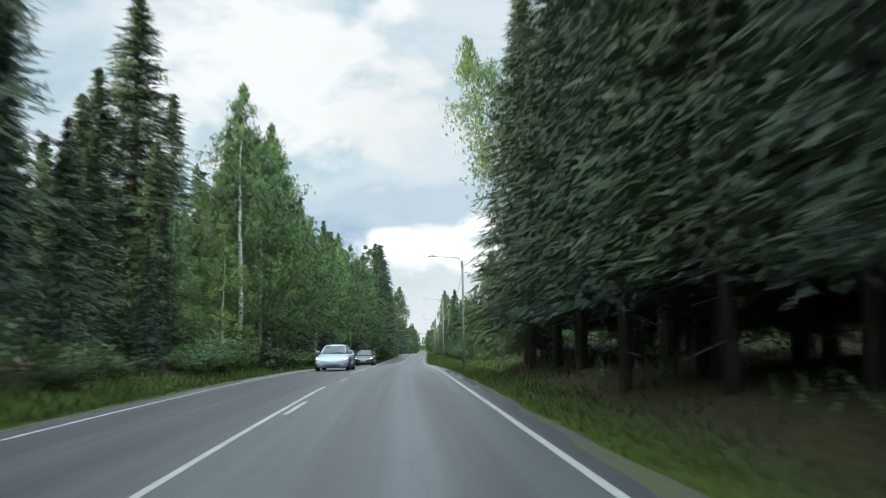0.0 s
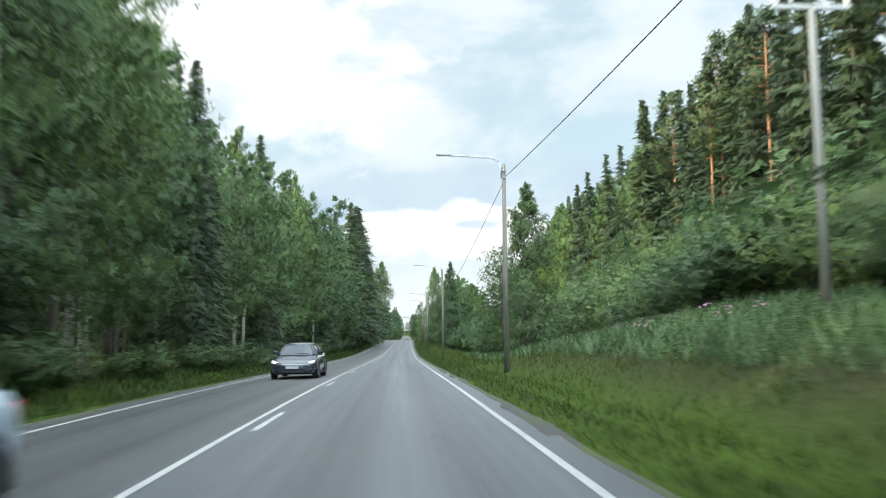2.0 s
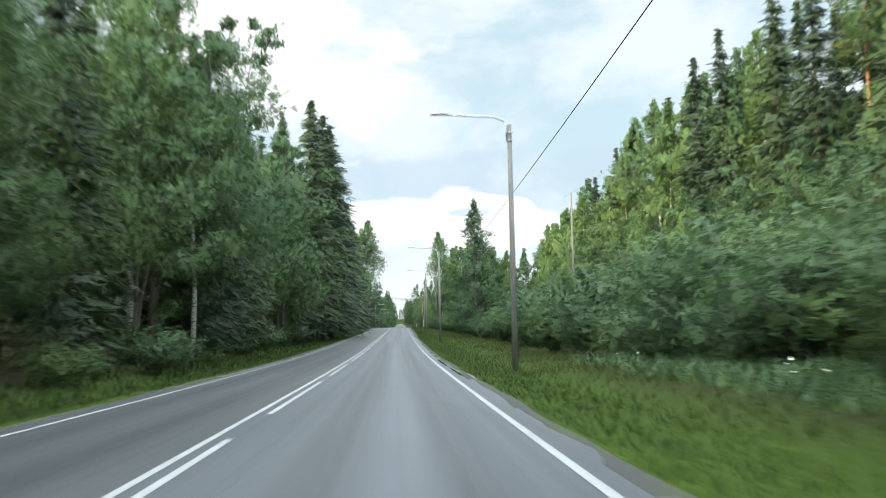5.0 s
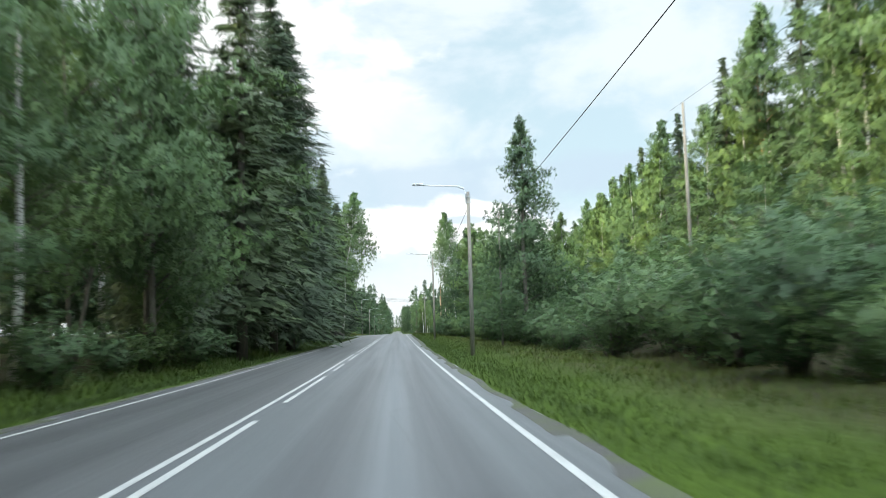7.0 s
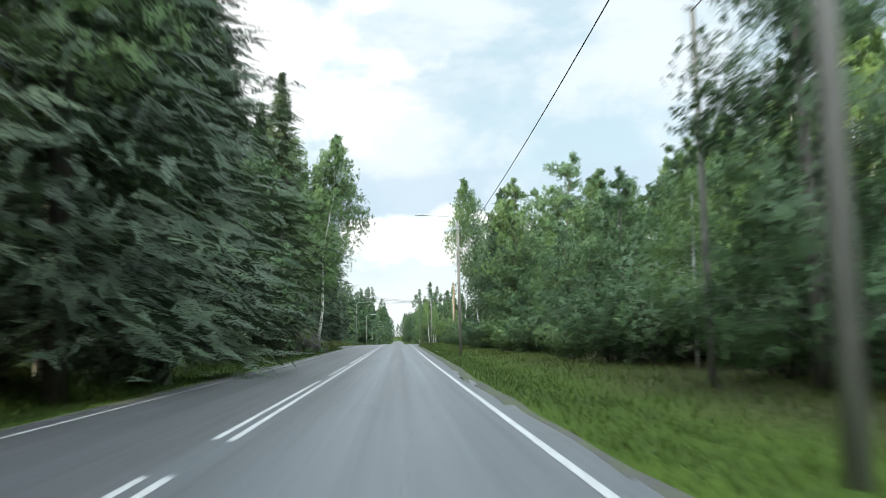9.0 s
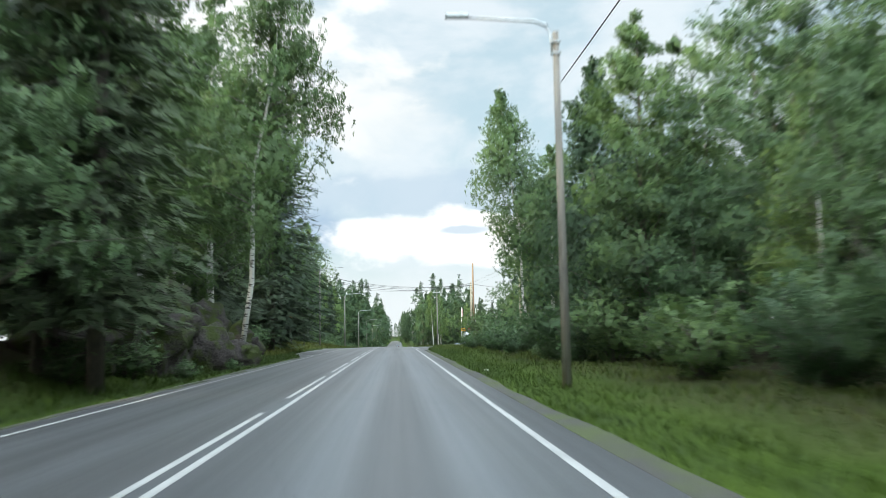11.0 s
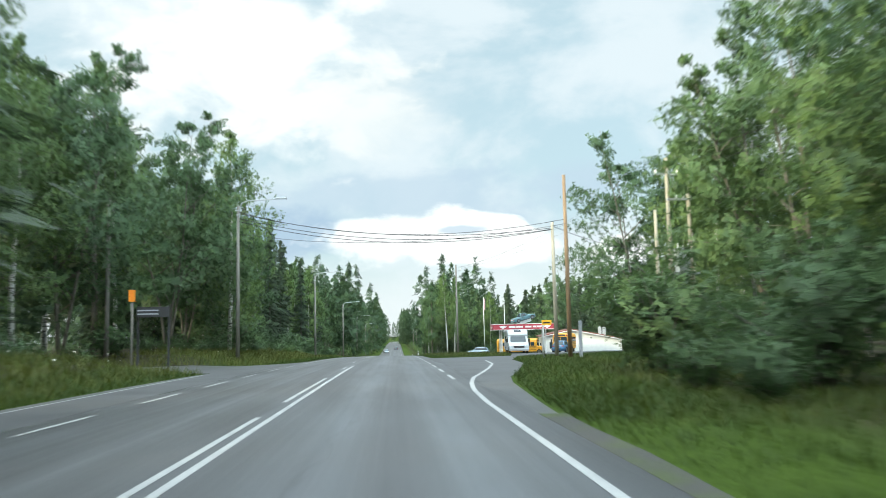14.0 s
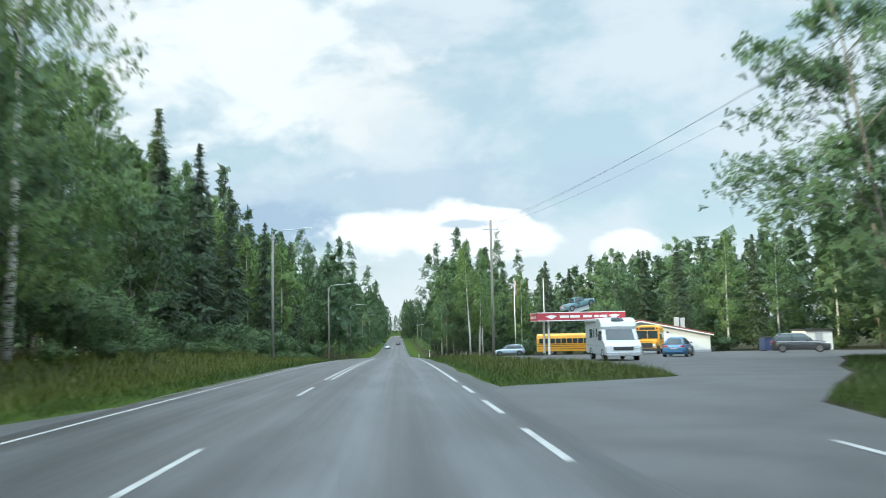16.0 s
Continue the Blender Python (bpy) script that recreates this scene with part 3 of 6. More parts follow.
# solid centre line and its broken neighbour, which change sides
painted("centre_line", -60, 19.9, -0.06, 0.105, road)
painted("centre_line", 29.7, 157.8, -0.12, 0.105, road)
painted("centre_line", 160, 268.3, 0.17, 0.105, road)
painted("centre_line", 292.3, 620, -0.12, 0.105, road)
painted("centre_line", 292.3, 385, -0.37, 0.105, road)
for y0, y1 in [(y, y + 2.6) for y in (12.15, 22.75, 33.15, 43.75, 54.2, 64.5, 74.8)] + [(85, 92.8), (95.6, 103.4), (106.2, 114), (116.8, 120.7 + 7.7), (131.2, 139), (141.8, 146.8), (149.5, 157.8)]:
    painted("lane_dash", y0, y1, 0.14, 0.105, road)
for y0, y1 in ((160.2, 172), (174.6, 182.4), (185.2, 196.6), (199.3, 206.8), (209.2, 216.8), (219.7, 226.4), (229.1, 237.0), (239.8, 246.6), (249.3, 257.6), (264.4, 267.3)):
    painted("lane_dash", y0, y1, -0.08, 0.105, road)
for y0, y1 in ((274.7, 277.3), (285.4, 288.4)):
    painted("lane_dash", y0, y1, -0.27, 0.105, road)
# broken edge lines across the junction mouths
for k in range(1, 9):
    painted("lane_dash", 251.9 + 4.88 * k, 254.65 + 4.88 * k, LINE_R, 0.125, road)
for k in range(8):
    painted("lane_dash", 235.5 + 5.1 * k, 238.2 + 5.1 * k, LINE_L, 0.115, road)

# ---- trees ----
rng = np.random.default_rng(7)


def leaf_cards(centres, along, length, width, outward, soft=0.82):
    """Pointed leaves or sprays, one triangle each, with the soft shading of the bough they sit on.
    centres, along and outward are (n,3); returns vertices (n*3,3) and a normal for each."""
    n = len(centres)
    along = along / np.maximum(np.linalg.norm(along, axis=1, keepdims=True), 1e-6)
    side = np.cross(along, rng.normal(size=(n, 3)))
    side /= np.maximum(np.linalg.norm(side, axis=1, keepdims=True), 1e-6)
    out = outward / np.maximum(np.linalg.norm(outward, axis=1, keepdims=True), 1e-6)
    flat = np.cross(side, along)
    turned = np.where((flat * out).sum(1) < 0, -1.0, 1.0)[:, None]
    side, flat = side * turned, flat * turned
    a = along * (length / 2)[:, None]
    w = side * (width / 2)[:, None]
    norm = out * soft + flat * (1 - soft)
    norm /= np.maximum(np.linalg.norm(norm, axis=1, keepdims=True), 1e-6)
    return np.stack([centres - a - w, centres - a + w, centres + a], 1).reshape(-1, 3), np.repeat(norm, 3, 0)


def card_mesh(name, cards, mat):
    verts, norms = cards
    n = len(verts) // 3
    me = bpy.data.meshes.new(name)
    me.vertices.add(n * 3)
    me.vertices.foreach_set("co", np.asarray(verts, np.float32).ravel())
    me.loops.add(n * 3)
    me.loops.foreach_set("vertex_index", np.arange(n * 3, dtype=np.int32))
    me.polygons.add(n)
    me.polygons.foreach_set("loop_start", np.arange(0, n * 3, 3, dtype=np.int32))
    me.polygons.foreach_set("use_smooth", np.ones(n, dtype=bool))
    me.update(calc_edges=True)
    me.normals_split_custom_set(norms.tolist())
    me.materials.append(mat)
    return me


def tube(points, radii, sides=6):
    """Vertices and faces of a tapering limb."""
    pts = [Vector(p) for p in points]
    verts, faces = [], []
    for i, p in enumerate(pts):
        d = (pts[min(i + 1, len(pts) - 1)] - pts[max(i - 1, 0)]).normalized()
        u = d.orthogonal().normalized()
        w = d.cross(u)
        for k in range(sides):
            a = 2 * math.pi * k / sides
            verts.append(p + (u * math.cos(a) + w * math.sin(a)) * radii[i])
    for i in range(len(pts) - 1):
        for k in range(sides):
            a, b = i * sides + k, i * sides + (k + 1) % sides
            faces.append((a, b, b + sides, a + sides))
    faces.append(tuple(range(sides))[::-1])
    faces.append(tuple((len(pts) - 1) * sides + k for k in range(sides)))
    return verts, faces


def wood_mesh(name, limbs, mat):
    verts, faces = [], []
    for v, f in limbs:
        o = len(verts)
        verts += v
        faces += [tuple(i + o for i in q) for q in f]
    me = bpy.data.meshes.new(name)
    me.from_pydata(verts, [], faces)
    me.polygons.foreach_set("use_smooth", np.ones(len(me.polygons), dtype=bool))
    me.materials.append(mat)
    return me


def spruce_data(h, radius, low, n_quads, big=1.0, per=13, soft=0.84):
    """Drooping tiers of needle sprays; low: where the branches begin."""
    limbs = [tube([(0, 0, -0.4), (0.05, 0, h * 0.3), (0.02, 0.04, h * 0.65), (0, 0, h)], [h * 0.0085 + 0.04, h * 0.0075, h * 0.005, 0.015], 7)]
    nb = n_quads // per
    q = np.sort(rng.random(nb) ** 1.25)
    zz = low + (h - low) * q
    az0 = rng.random(nb) * 6.283
    reach = radius * np.clip(1 - q, 0.02, 1) ** 0.78 * (0.62 + 0.5 * rng.random(nb)) * np.minimum(1, 0.62 + q * 3)
    cen, ali, ln, wd, outs = [], [], [], [], []
    tiers = 1 - 0.12 * np.abs(np.sin(zz * 2.1))
    reach = reach * tiers + 0.12
    for k in range(per):
        s = (0.12 + 0.88 * (k + rng.random(nb)) / per)
        drop = (0.55 - 0.50 * q) * reach * s - 0.16 * reach * s ** 3
        r = reach * s
        side = rng.normal(size=nb) * 0.20 * reach * (0.35 + 0.65 * (1 - np.abs(s - 0.5)))
        x = np.cos(az0) * r - np.sin(az0) * side
        y = np.sin(az0) * r + np.cos(az0) * side
        z = zz - drop - np.abs(side) * 0.35 - rng.random(nb) * 0.12
        cen.append(np.stack([x, y, z], 1))
        d = np.stack([np.cos(az0) + rng.normal(size=nb) * 0.45, np.sin(az0) + rng.normal(size=nb) * 0.45, -0.55 + 0.3 * q + rng.normal(size=nb) * 0.25], 1)
        ali.append(d)
        outs.append(np.stack([np.cos(az0) - np.sin(az0) * side / (reach + 0.2), np.sin(az0) + np.cos(az0) * side / (reach + 0.2), 0.15 + 0.75 * s], 1))
        size = (0.34 + 0.30 * rng.random(nb)) * (0.55 + 0.45 * np.minimum(1, reach / 1.5)) * big
        ln.append(size * 1.7)
        wd.append(size * 0.52)
    cen, ali, ln, wd, outs = np.concatenate(cen), np.concatenate(ali), np.concatenate(ln), np.concatenate(wd), np.concatenate(outs)
    if low > 1.5:
        for k in range(10):
            a, z = rng.random() * 6.28, 1.0 + rng.random() * (low - 0.6)
            e = 0.6 + rng.random() * 1.2
            limbs.append(tube([(0, 0, z), (math.cos(a) * e, math.sin(a) * e, z - 0.25 * e)], [0.03, 0.008], 4))
    return limbs, leaf_cards(cen, ali, ln, wd, outs, soft)


def broadleaf_data(h, radius, low, n_quads, droop=0.5, lean=0.0, stems=1, size=0.30, narrow=1.0, top=0.55, more=1.0, girth=1.0):
    """Trunks with rising limbs and hanging twigs of leaves, with gaps between the boughs."""
    limbs, cen, ali, outs = [], [], [], []
    n_limb = int(max(14, int(h * 3.2)) // stems * more)
    for st in range(stems):
        a0 = rng.random() * 6.28
        spread = (0.25 + 0.25 * rng.random()) * radius if stems > 1 else 0.0
        bend = [(0, 0, -0.4)]
        for s in (0.2, 0.45, 0.7, 0.88, 1.0):
            bend.append((math.cos(a0) * spread * s * 1.6 + lean * h * s + rng.normal() * 0.10, math.sin(a0) * spread * s * 1.6 + rng.normal() * 0.10, h * s * (1 if st == 0 else 0.9)))
        r0 = (h * 0.0062 + 0.03) * girth / math.sqrt(stems)
        limbs.append(tube(bend, [r0 * 1.25, r0, r0 * 0.75, r0 * 0.45, r0 * 0.2, 0.008], 7))
        bx = np.array(bend)
        hs = np.clip(bx[:, 2], 0, None)
        per = max(6, n_quads // (n_limb * stems))
        for k in range(n_limb):
            q = (k + rng.random()) / n_limb
            z0 = low + (hs[-1] - low) * q ** 0.82 * 0.97
            base = np.array([np.interp(z0, hs, bx[:, 0]), np.interp(z0, hs, bx[:, 1]), z0])
            prof = math.sin(math.pi * min(1.0, (q * 0.86 + 0.14)) ** top) ** 0.8
            reach = radius * max(0.09, prof) * (0.55 + 0.6 * rng.random()) * narrow
            a = rng.random() * 6.283
            rise = (0.55 + 0.5 * q) * reach * (1 - 0.55 * droop)
            tip = base + np.array([math.cos(a) * reach, math.sin(a) * reach, rise])
            knee = (base + tip) / 2 + np.array([0, 0, 0.18 * reach])
            limbs.append(tube([base, knee, tip], [0.010 + 0.009 * reach, 0.010 + 0.003 * reach, 0.005], 3))
            n = max(5, int(per * (0.25 + 1.15 * reach / radius) * (0.75 + 0.5 * rng.random())))
            s = 0.25 + 0.78 * rng.random(n) ** 0.75
            p = np.where(s[:, None] < 0.5, base + (knee - base) * (s * 2)[:, None], knee + (tip - knee) * (s * 2 - 1)[:, None])
            clump = rng.integers(0, 7, n)
            off = rng.normal(size=(7, 3)) * np.array([0.34, 0.34, 0.16]) * (0.12 + 0.40 * reach)
            p = p + off[clump] + rng.normal(size=(n, 3)) * np.array([0.20, 0.20, 0.16]) * (0.30 + 0.26 * reach)
            hang = rng.random(n) ** 1.6 * droop * (0.5 + 0.30 * reach)
            p[:, 2] -= hang
            cen.append(p)
            bough = p - (base * 0.4 + tip * 0.6 - np.array([0, 0, 0.45 * reach]))
            crown = (p - np.array([0, 0, h * 0.45])) * np.array([1, 1, 0.45])
            outs.append(bough / (0.4 * reach + 0.3) + 1.1 * crown / radius + np.array([0, 0, 0.15]))
            ali.append(np.stack([rng.normal(size=n) * 0.7, rng.normal(size=n) * 0.7, -0.5 - droop + rng.normal(size=n) * 0.5], 1))
    cen, ali, outs = np.concatenate(cen), np.concatenate(ali), np.concatenate(outs)
    n = len(cen)
    ln = size * (0.65 + 0.7 * rng.random(n))
    return limbs, leaf_cards(cen, ali, ln, ln * 0.8, outs)


def pine_data(h, radius, low, n_quads):
    limbs = [tube([(0, 0, -0.4), (0.1, 0, h * 0.35), (0.05, 0.12, h * 0.7), (0, 0.1, h * 0.97)], [0.17, 0.15, 0.11, 0.03], 7)]
    cen, ali = [], []
    n_limb = 34
    for k in range(n_limb):
        q = (k + rng.random()) / n_limb
        z0 = low + (h - low) * q
        reach = radius * math.sin(math.pi * (0.25 + 0.72 * q)) * (0.5 + 0.7 * rng.random())
        a = rng.random() * 6.283
        tip = np.array([math.cos(a) * reach, math.sin(a) * reach, z0 + 0.25 * reach])
        limbs.append(tube([(0, 0, z0), tip * 0.5 + np.array([0, 0, z0 * 0.5 - 0.05]), tip], [0.05, 0.03, 0.01], 4))
        n = n_quads // n_limb
        s = 0.35 + 0.7 * rng.random(n)
        p = np.array([0, 0, z0]) + (tip - np.array([0, 0, z0])) * s[:, None] + rng.normal(size=(n, 3)) * np.array([0.30, 0.30, 0.18])
        cen.append(p)
        ali.append(np.stack([rng.normal(size=n), rng.normal(size=n), 0.5 + rng.normal(size=n) * 0.6], 1))
    cen, ali = np.concatenate(cen), np.concatenate(ali)
    ln = 0.34 * (0.7 + 0.6 * rng.random(len(cen)))
    return limbs, leaf_cards(cen, ali, ln, ln * 0.55, (cen - np.array([0, 0, (h + low) / 2 - 1.0])) * np.array([1, 1, 0.5]))


def bush_data(h, radius, n_quads, size=0.22):
    limbs, cen, ali = [], [], []
    n_stem = 13
    for k in range(n_stem):
        a, out = rng.random() * 6.283, radius * (0.25 + 0.75 * rng.random())
        top = np.array([math.cos(a) * out, math.sin(a) * out, h * (0.55 + 0.45 * rng.random()) * (1 - 0.35 * out / radius)])
        knee = top * np.array([0.35, 0.35, 0.55])
        limbs.append(tube([(0.1 * math.cos(a), 0.1 * math.sin(a), -0.2), knee, top], [0.035, 0.022, 0.006], 4))
        n = n_quads // n_stem
        s = 0.15 + 0.85 * rng.random(n) ** 0.8
        p = np.where(s[:, None] < 0.5, knee * (s * 2)[:, None], knee + (top - knee) * (s * 2 - 1)[:, None])
        p = p + rng.normal(size=(n, 3)) * np.array([0.34, 0.34, 0.22]) * (0.5 + 0.16 * h)
        p[:, 2] = np.maximum(p[:, 2], 0.08)
        cen.append(p)
        ali.append(np.stack([rng.normal(size=n), rng.normal(size=n), 0.35 + rng.normal(size=n) * 0.6], 1))
    cen, ali = np.concatenate(cen), np.concatenate(ali)
    ln = size * (0.7 + 0.7 * rng.random(len(cen)))
    return limbs, leaf_cards(cen, ali, ln, ln * 0.7, cen - np.array([0, 0, h * 0.25]))


def tree_thing(name, data, leaf_mat, bark_mat, label, category, group, trunk="trunk"):
    limbs, leaves = data
    ob = new(name)
    ob.empty_display_size = 0.5
    if bark_mat is M_BARK_BIRCH:
        new(trunk, wood_mesh(trunk, limbs[:1], bark_mat)).parent = ob
        twigs = new("branchwork", wood_mesh("branchwork", limbs[1:40], M_BARK_ALDER))
        twigs.parent = ob
        twigs["kind"] = "stuff"
    else:
        new(trunk, wood_mesh(trunk, limbs, bark_mat)).parent = ob
    new("crown", card_mesh("crown", leaves, leaf_mat)).parent = ob
    return tagged(ob, label, category, group)


KINDS = {}
L_SPRUCE = "tall dark green spruce with drooping boughs at the forest edge"
L_BIRCH = "slender green birch with white bark and hanging twigs"
L_ALDER = "dense deep green broadleaf tree at the wood's edge"
SPEC = (
    ("spruce", "spruce_tree", [spruce_data(20, 3.6, 1.2, 7600, 0.80), spruce_data(20, 3.0, 2.5, 7000, 0.78), spruce_data(20, 4.2, 1.9, 8400, 0.82)], 20, M_SPRUCE, M_BARK_SPRUCE,
     L_SPRUCE, "tree", "spruces along the road"),
    ("spruce2", "spruce_tree", [spruce_data(20, 3.4, 1.5, 2900, 1.25, 9), spruce_data(20, 3.0, 2.5, 2600, 1.25, 9)], 20, M_SPRUCE, M_BARK_SPRUCE,
     "tall dark spruce standing deeper in the wood", "tree", "spruces deeper in the wood"),
    ("shade", "spruce_tree", [spruce_data(20, 3.8, 2.9, 14000, 0.50, 16, 0.92), spruce_data(20, 4.2, 3.3, 15000, 0.50, 16, 0.85)], 20, M_SPRUCE, M_BARK_SPRUCE,
     "tall dark spruce with bare lower trunk above brown litter", "tree", "spruces along the road"),
    ("birch", "birch_tree", [broadleaf_data(18, 3.0, 2.6, 5800, 0.9, size=0.32), broadleaf_data(18, 2.6, 5.0, 5600, 1.0, 0.03, size=0.30), broadleaf_data(18, 3.3, 1.8, 6000, 0.8, size=0.32)], 18, M_BIRCH, M_BARK_BIRCH,
     L_BIRCH, "tree", "birches along the road"),
    ("birch2", "birch_tree", [broadleaf_data(18, 3.0, 4.2, 2800, 0.9, size=0.52), broadleaf_data(18, 3.2, 3.5, 2900, 0.8, size=0.52)], 18, M_BIRCH, M_BARK_BIRCH,
     "tall birch standing deeper in the wood", "tree", "birches deeper in the wood"),
    ("alder", "alder_tree", [broadleaf_data(15, 3.6, 1.2, 6000, 0.35, 0, 2, 0.35), broadleaf_data(15, 3.2, 0.9, 5700, 0.4, 0, 1, 0.35), broadleaf_data(15, 4.0, 1.5, 6300, 0.3, 0, 3, 0.36)], 15, M_ALDER, M_BARK_ALDER,
     L_ALDER, "tree", "broadleaf trees along the road"),
    ("aspen", "alder_tree", [broadleaf_data(18, 4.3, 0.5, 20000, 0.9, 0, 1, 0.27, top=0.36, more=1.7), broadleaf_data(18, 2.9, 0.5, 13000, 0.9, 0, 1, 0.26, top=0.40, more=1.5)], 18, M_ASPEN, M_BARK_ALDER,
     "dark green broadleaf tree standing alone on the meadow", "tree", "single broadleaf trees"),
    ("leaning", "birch_tree", [broadleaf_data(18, 2.4, 9.8, 4000, 1.3, size=0.26)], 18, M_BIRCH, M_BARK_BIRCH, L_BIRCH, "tree", "birches along the road"),
    ("slim", "birch_tree", [broadleaf_data(18, 2.5, 5.6, 12000, 1.4, -0.06, size=0.27, girth=0.62, more=1.5)], 18, M_BIRCH, M_BARK_BIRCH, L_BIRCH, "tree", "birches along the road"),
    ("pine", "pine_tree", [pine_data(20, 2.6, 10.5, 4200), pine_data(20, 2.3, 12, 3800)], 20, M_PINE, M_BARK_PINE,
     "tall pine with a bare orange trunk and high crown", "tree", "pines behind the bushes"),
    ("bush", "willow_bush", [bush_data(3.4, 2.0, 1050, 0.31), bush_data(2.6, 1.8, 850, 0.30), bush_data(4.2, 2.2, 1250, 0.32)], 3.4, M_BUSH, M_BARK_ALDER,
     "leafy green willow bush at the edge of the verge", "bush", "bushes along the verge"),
)
for key, name, builds, h, leaf_mat, bark_mat, label, category, group in SPEC:
    KINDS[key] = ([tree_thing(name, d, leaf_mat, bark_mat, label, category, group, "stem" if key == "bush" else "trunk") for d in builds], h)
USED = set()


def plant(key, x, y, height, turn=None, variant=None, wide=1.0, label="", sink=0.05, tilt=0.0):
    """Stands a tree of a kind at (x, y) on the ground."""
    protos, h0 = KINDS[key]
    i = rng.integers(len(protos)) if variant is None else variant
    proto = protos[i]
    s = height / h0
    w = s * wide
    m = Matrix.Translation(site(x, y, spot(x, y) - sink)) @ Matrix.Rotation(radians(tilt), 4, "Y") @ Matrix.Rotation(rng.random() * 6.283 if turn is None else turn, 4, "Z")
    if (key, i) not in USED:
        USED.add((key, i))
        ob = proto
        ob.matrix_basis = m @ Matrix.Diagonal((w, w, s, 1))
    else:
        keep = proto.matrix_basis.copy()
        proto.matrix_basis = Matrix.Diagonal((w, w, s, 1))
        ob = copy_thing(proto, m)
        proto.matrix_basis = keep
    if label:
        ob["label"] = label
    return ob


def row(y0, y1, step, d, jitter, mixture, h0, h1, wide=1.0, skip=()):
    """Trees along the road, d metres from its axis."""
    y = y0
    keys, weights = zip(*mixture)
    p = np.array(weights) / sum(weights)
    while y < y1:
        yy = y + rng.normal() * step * 0.25
        dd = d + rng.normal() * jitter
        if not any(a < yy < b for a, b in skip):
            plant(keys[rng.choice(len(keys), p=p)], float(axis_x(yy)) + dd, yy, h0 + (h1 - h0) * rng.random(), wide=wide)
        y += step * (0.8 + 0.4 * rng.random())


# single trees that stand out
plant("spruce", -20.6, 45.5, 26.5, variant=0, wide=1.5, label="tall broad dark spruce standing above the roadside growth")
plant("spruce", -14.6, 36, 9, variant=1, wide=1.3)
plant("spruce", -15.6, 28, 11, variant=2)
plant("spruce", -13.2, 31, 6.5, variant=0)
plant("spruce", -13.2, 20, 12.0, variant=1)
plant("spruce", -15.5, 17, 22, variant=2)
plant("birch", -14.6, 61, 23.5, variant=0, wide=1.0)
plant("birch", -13.6, 53, 19, variant=2)
plant("birch", -16.0, 89, 20.5, variant=1, wide=0.85)
plant("birch", -16.0, 118, 24, variant=0, wide=0.85)
plant("spruce", -12.5, 178, 31, variant=0, wide=1.4)
plant("spruce", -12.5, 170, 30, variant=2, wide=1.15)
plant("spruce", -12.8, 161, 29, variant=1, wide=1.3)
plant("spruce", -12.6, 206, 24.5, variant=1, wide=1.2)
plant("slim", -11.7, 220.8, 24, variant=0, turn=3.14, wide=1.2, tilt=2.0, label="leaning white-barked birch beside the mossy rock")
plant("spruce", -14.4, 244, 26, variant=2, wide=1.32, label="broad dark spruce with layered boughs by the side road")
plant("spruce", -16.4, 245, 25, variant=0, wide=1.45)
plant("birch", -15.4, 229, 25.5, variant=2, wide=1.1)
plant("spruce", -17.6, 234, 25, variant=0, wide=1.2)
plant("alder", -16.2, 212, 21, variant=0)
plant("birch", -17.2, 221, 25, variant=0, wide=1.1)
plant("alder", -15.8, 128, 23, variant=2)
plant("alder", -16.6, 121.5, 22, variant=0)
plant("aspen", 8.9, 89.6, 15.6, variant=0, wide=1.18)
plant("aspen", 7.0, 166, 17.8, variant=1, wide=1.2, label="slender dark leafed birch on the verge")
plant("slim", 8.7, 242, 24, variant=0, wide=1.05, tilt=-2.0, turn=0.0, label="tall birch with white trunk and ragged crown on the verge")
plant("alder", 8.8, 215, 17.0, variant=1, wide=1.1)
plant("aspen", 8.4, 221, 17.5, variant=0, wide=1.12, label="dark spreading broadleaf tree close to the verge")
plant("alder", 12.6, 224, 16.0, variant=2)
plant("alder", 11.8, 209.5, 17.5, variant=0, wide=1.15)
plant("alder", 14.0, 215.5, 17.5, variant=2)
plant("alder", 14.6, 206, 15.0, variant=1, wide=1.15)
plant("spruce", 5.7, 37.2, 22.5, variant=0, wide=1.08)
plant("spruce", 12.6, 38.0, 21, variant=2, wide=0.9)
plant("leaning", 8.2, 39.6, 20.5, variant=0, wide=1.0, tilt=-16, turn=3.14, label="birch leaning out over the verge with hanging twigs")

# unseen wood behind the start of the drive, added to shade the first stretch
row(-44, -2, 3.4, -11, 1.0, (("spruce2", 3), ("birch2", 1)), 25, 31)
row(-44, 2, 4.0, -16, 1.2, (("spruce2", 3), ("birch2", 1)), 25, 31)
row(-40, 4, 4.2, 10.5, 1.0, (("spruce2", 4), ("birch2", 1)), 18, 24)

# left wood
plant("spruce", -15.6, 22, 24, variant=1, wide=1.0)
plant("spruce", -12.4, 13.5, 27, variant=1)
plant("spruce", -12.0, 7.5, 28, variant=0, wide=0.8)
plant("spruce", -11.6, 1.0, 28, variant=1)
row(37, 48, 4.0, -11.2, 0.6, (("birch", 1), ("aspen", 3)), 8.5, 10.5, 1.25)
row(48, 150, 3.7, -10.7, 0.7, (("birch", 2), ("alder", 5), ("spruce", 3)), 16, 21.5)
row(148, 200, 4.2, -9.0, 0.6, (("spruce", 3), ("birch", 2), ("alder", 4)), 19, 26, skip=((174, 182),))
row(200, 212, 4.6, -9.8, 0.6, (("alder", 3), ("spruce", 2)), 17, 22)
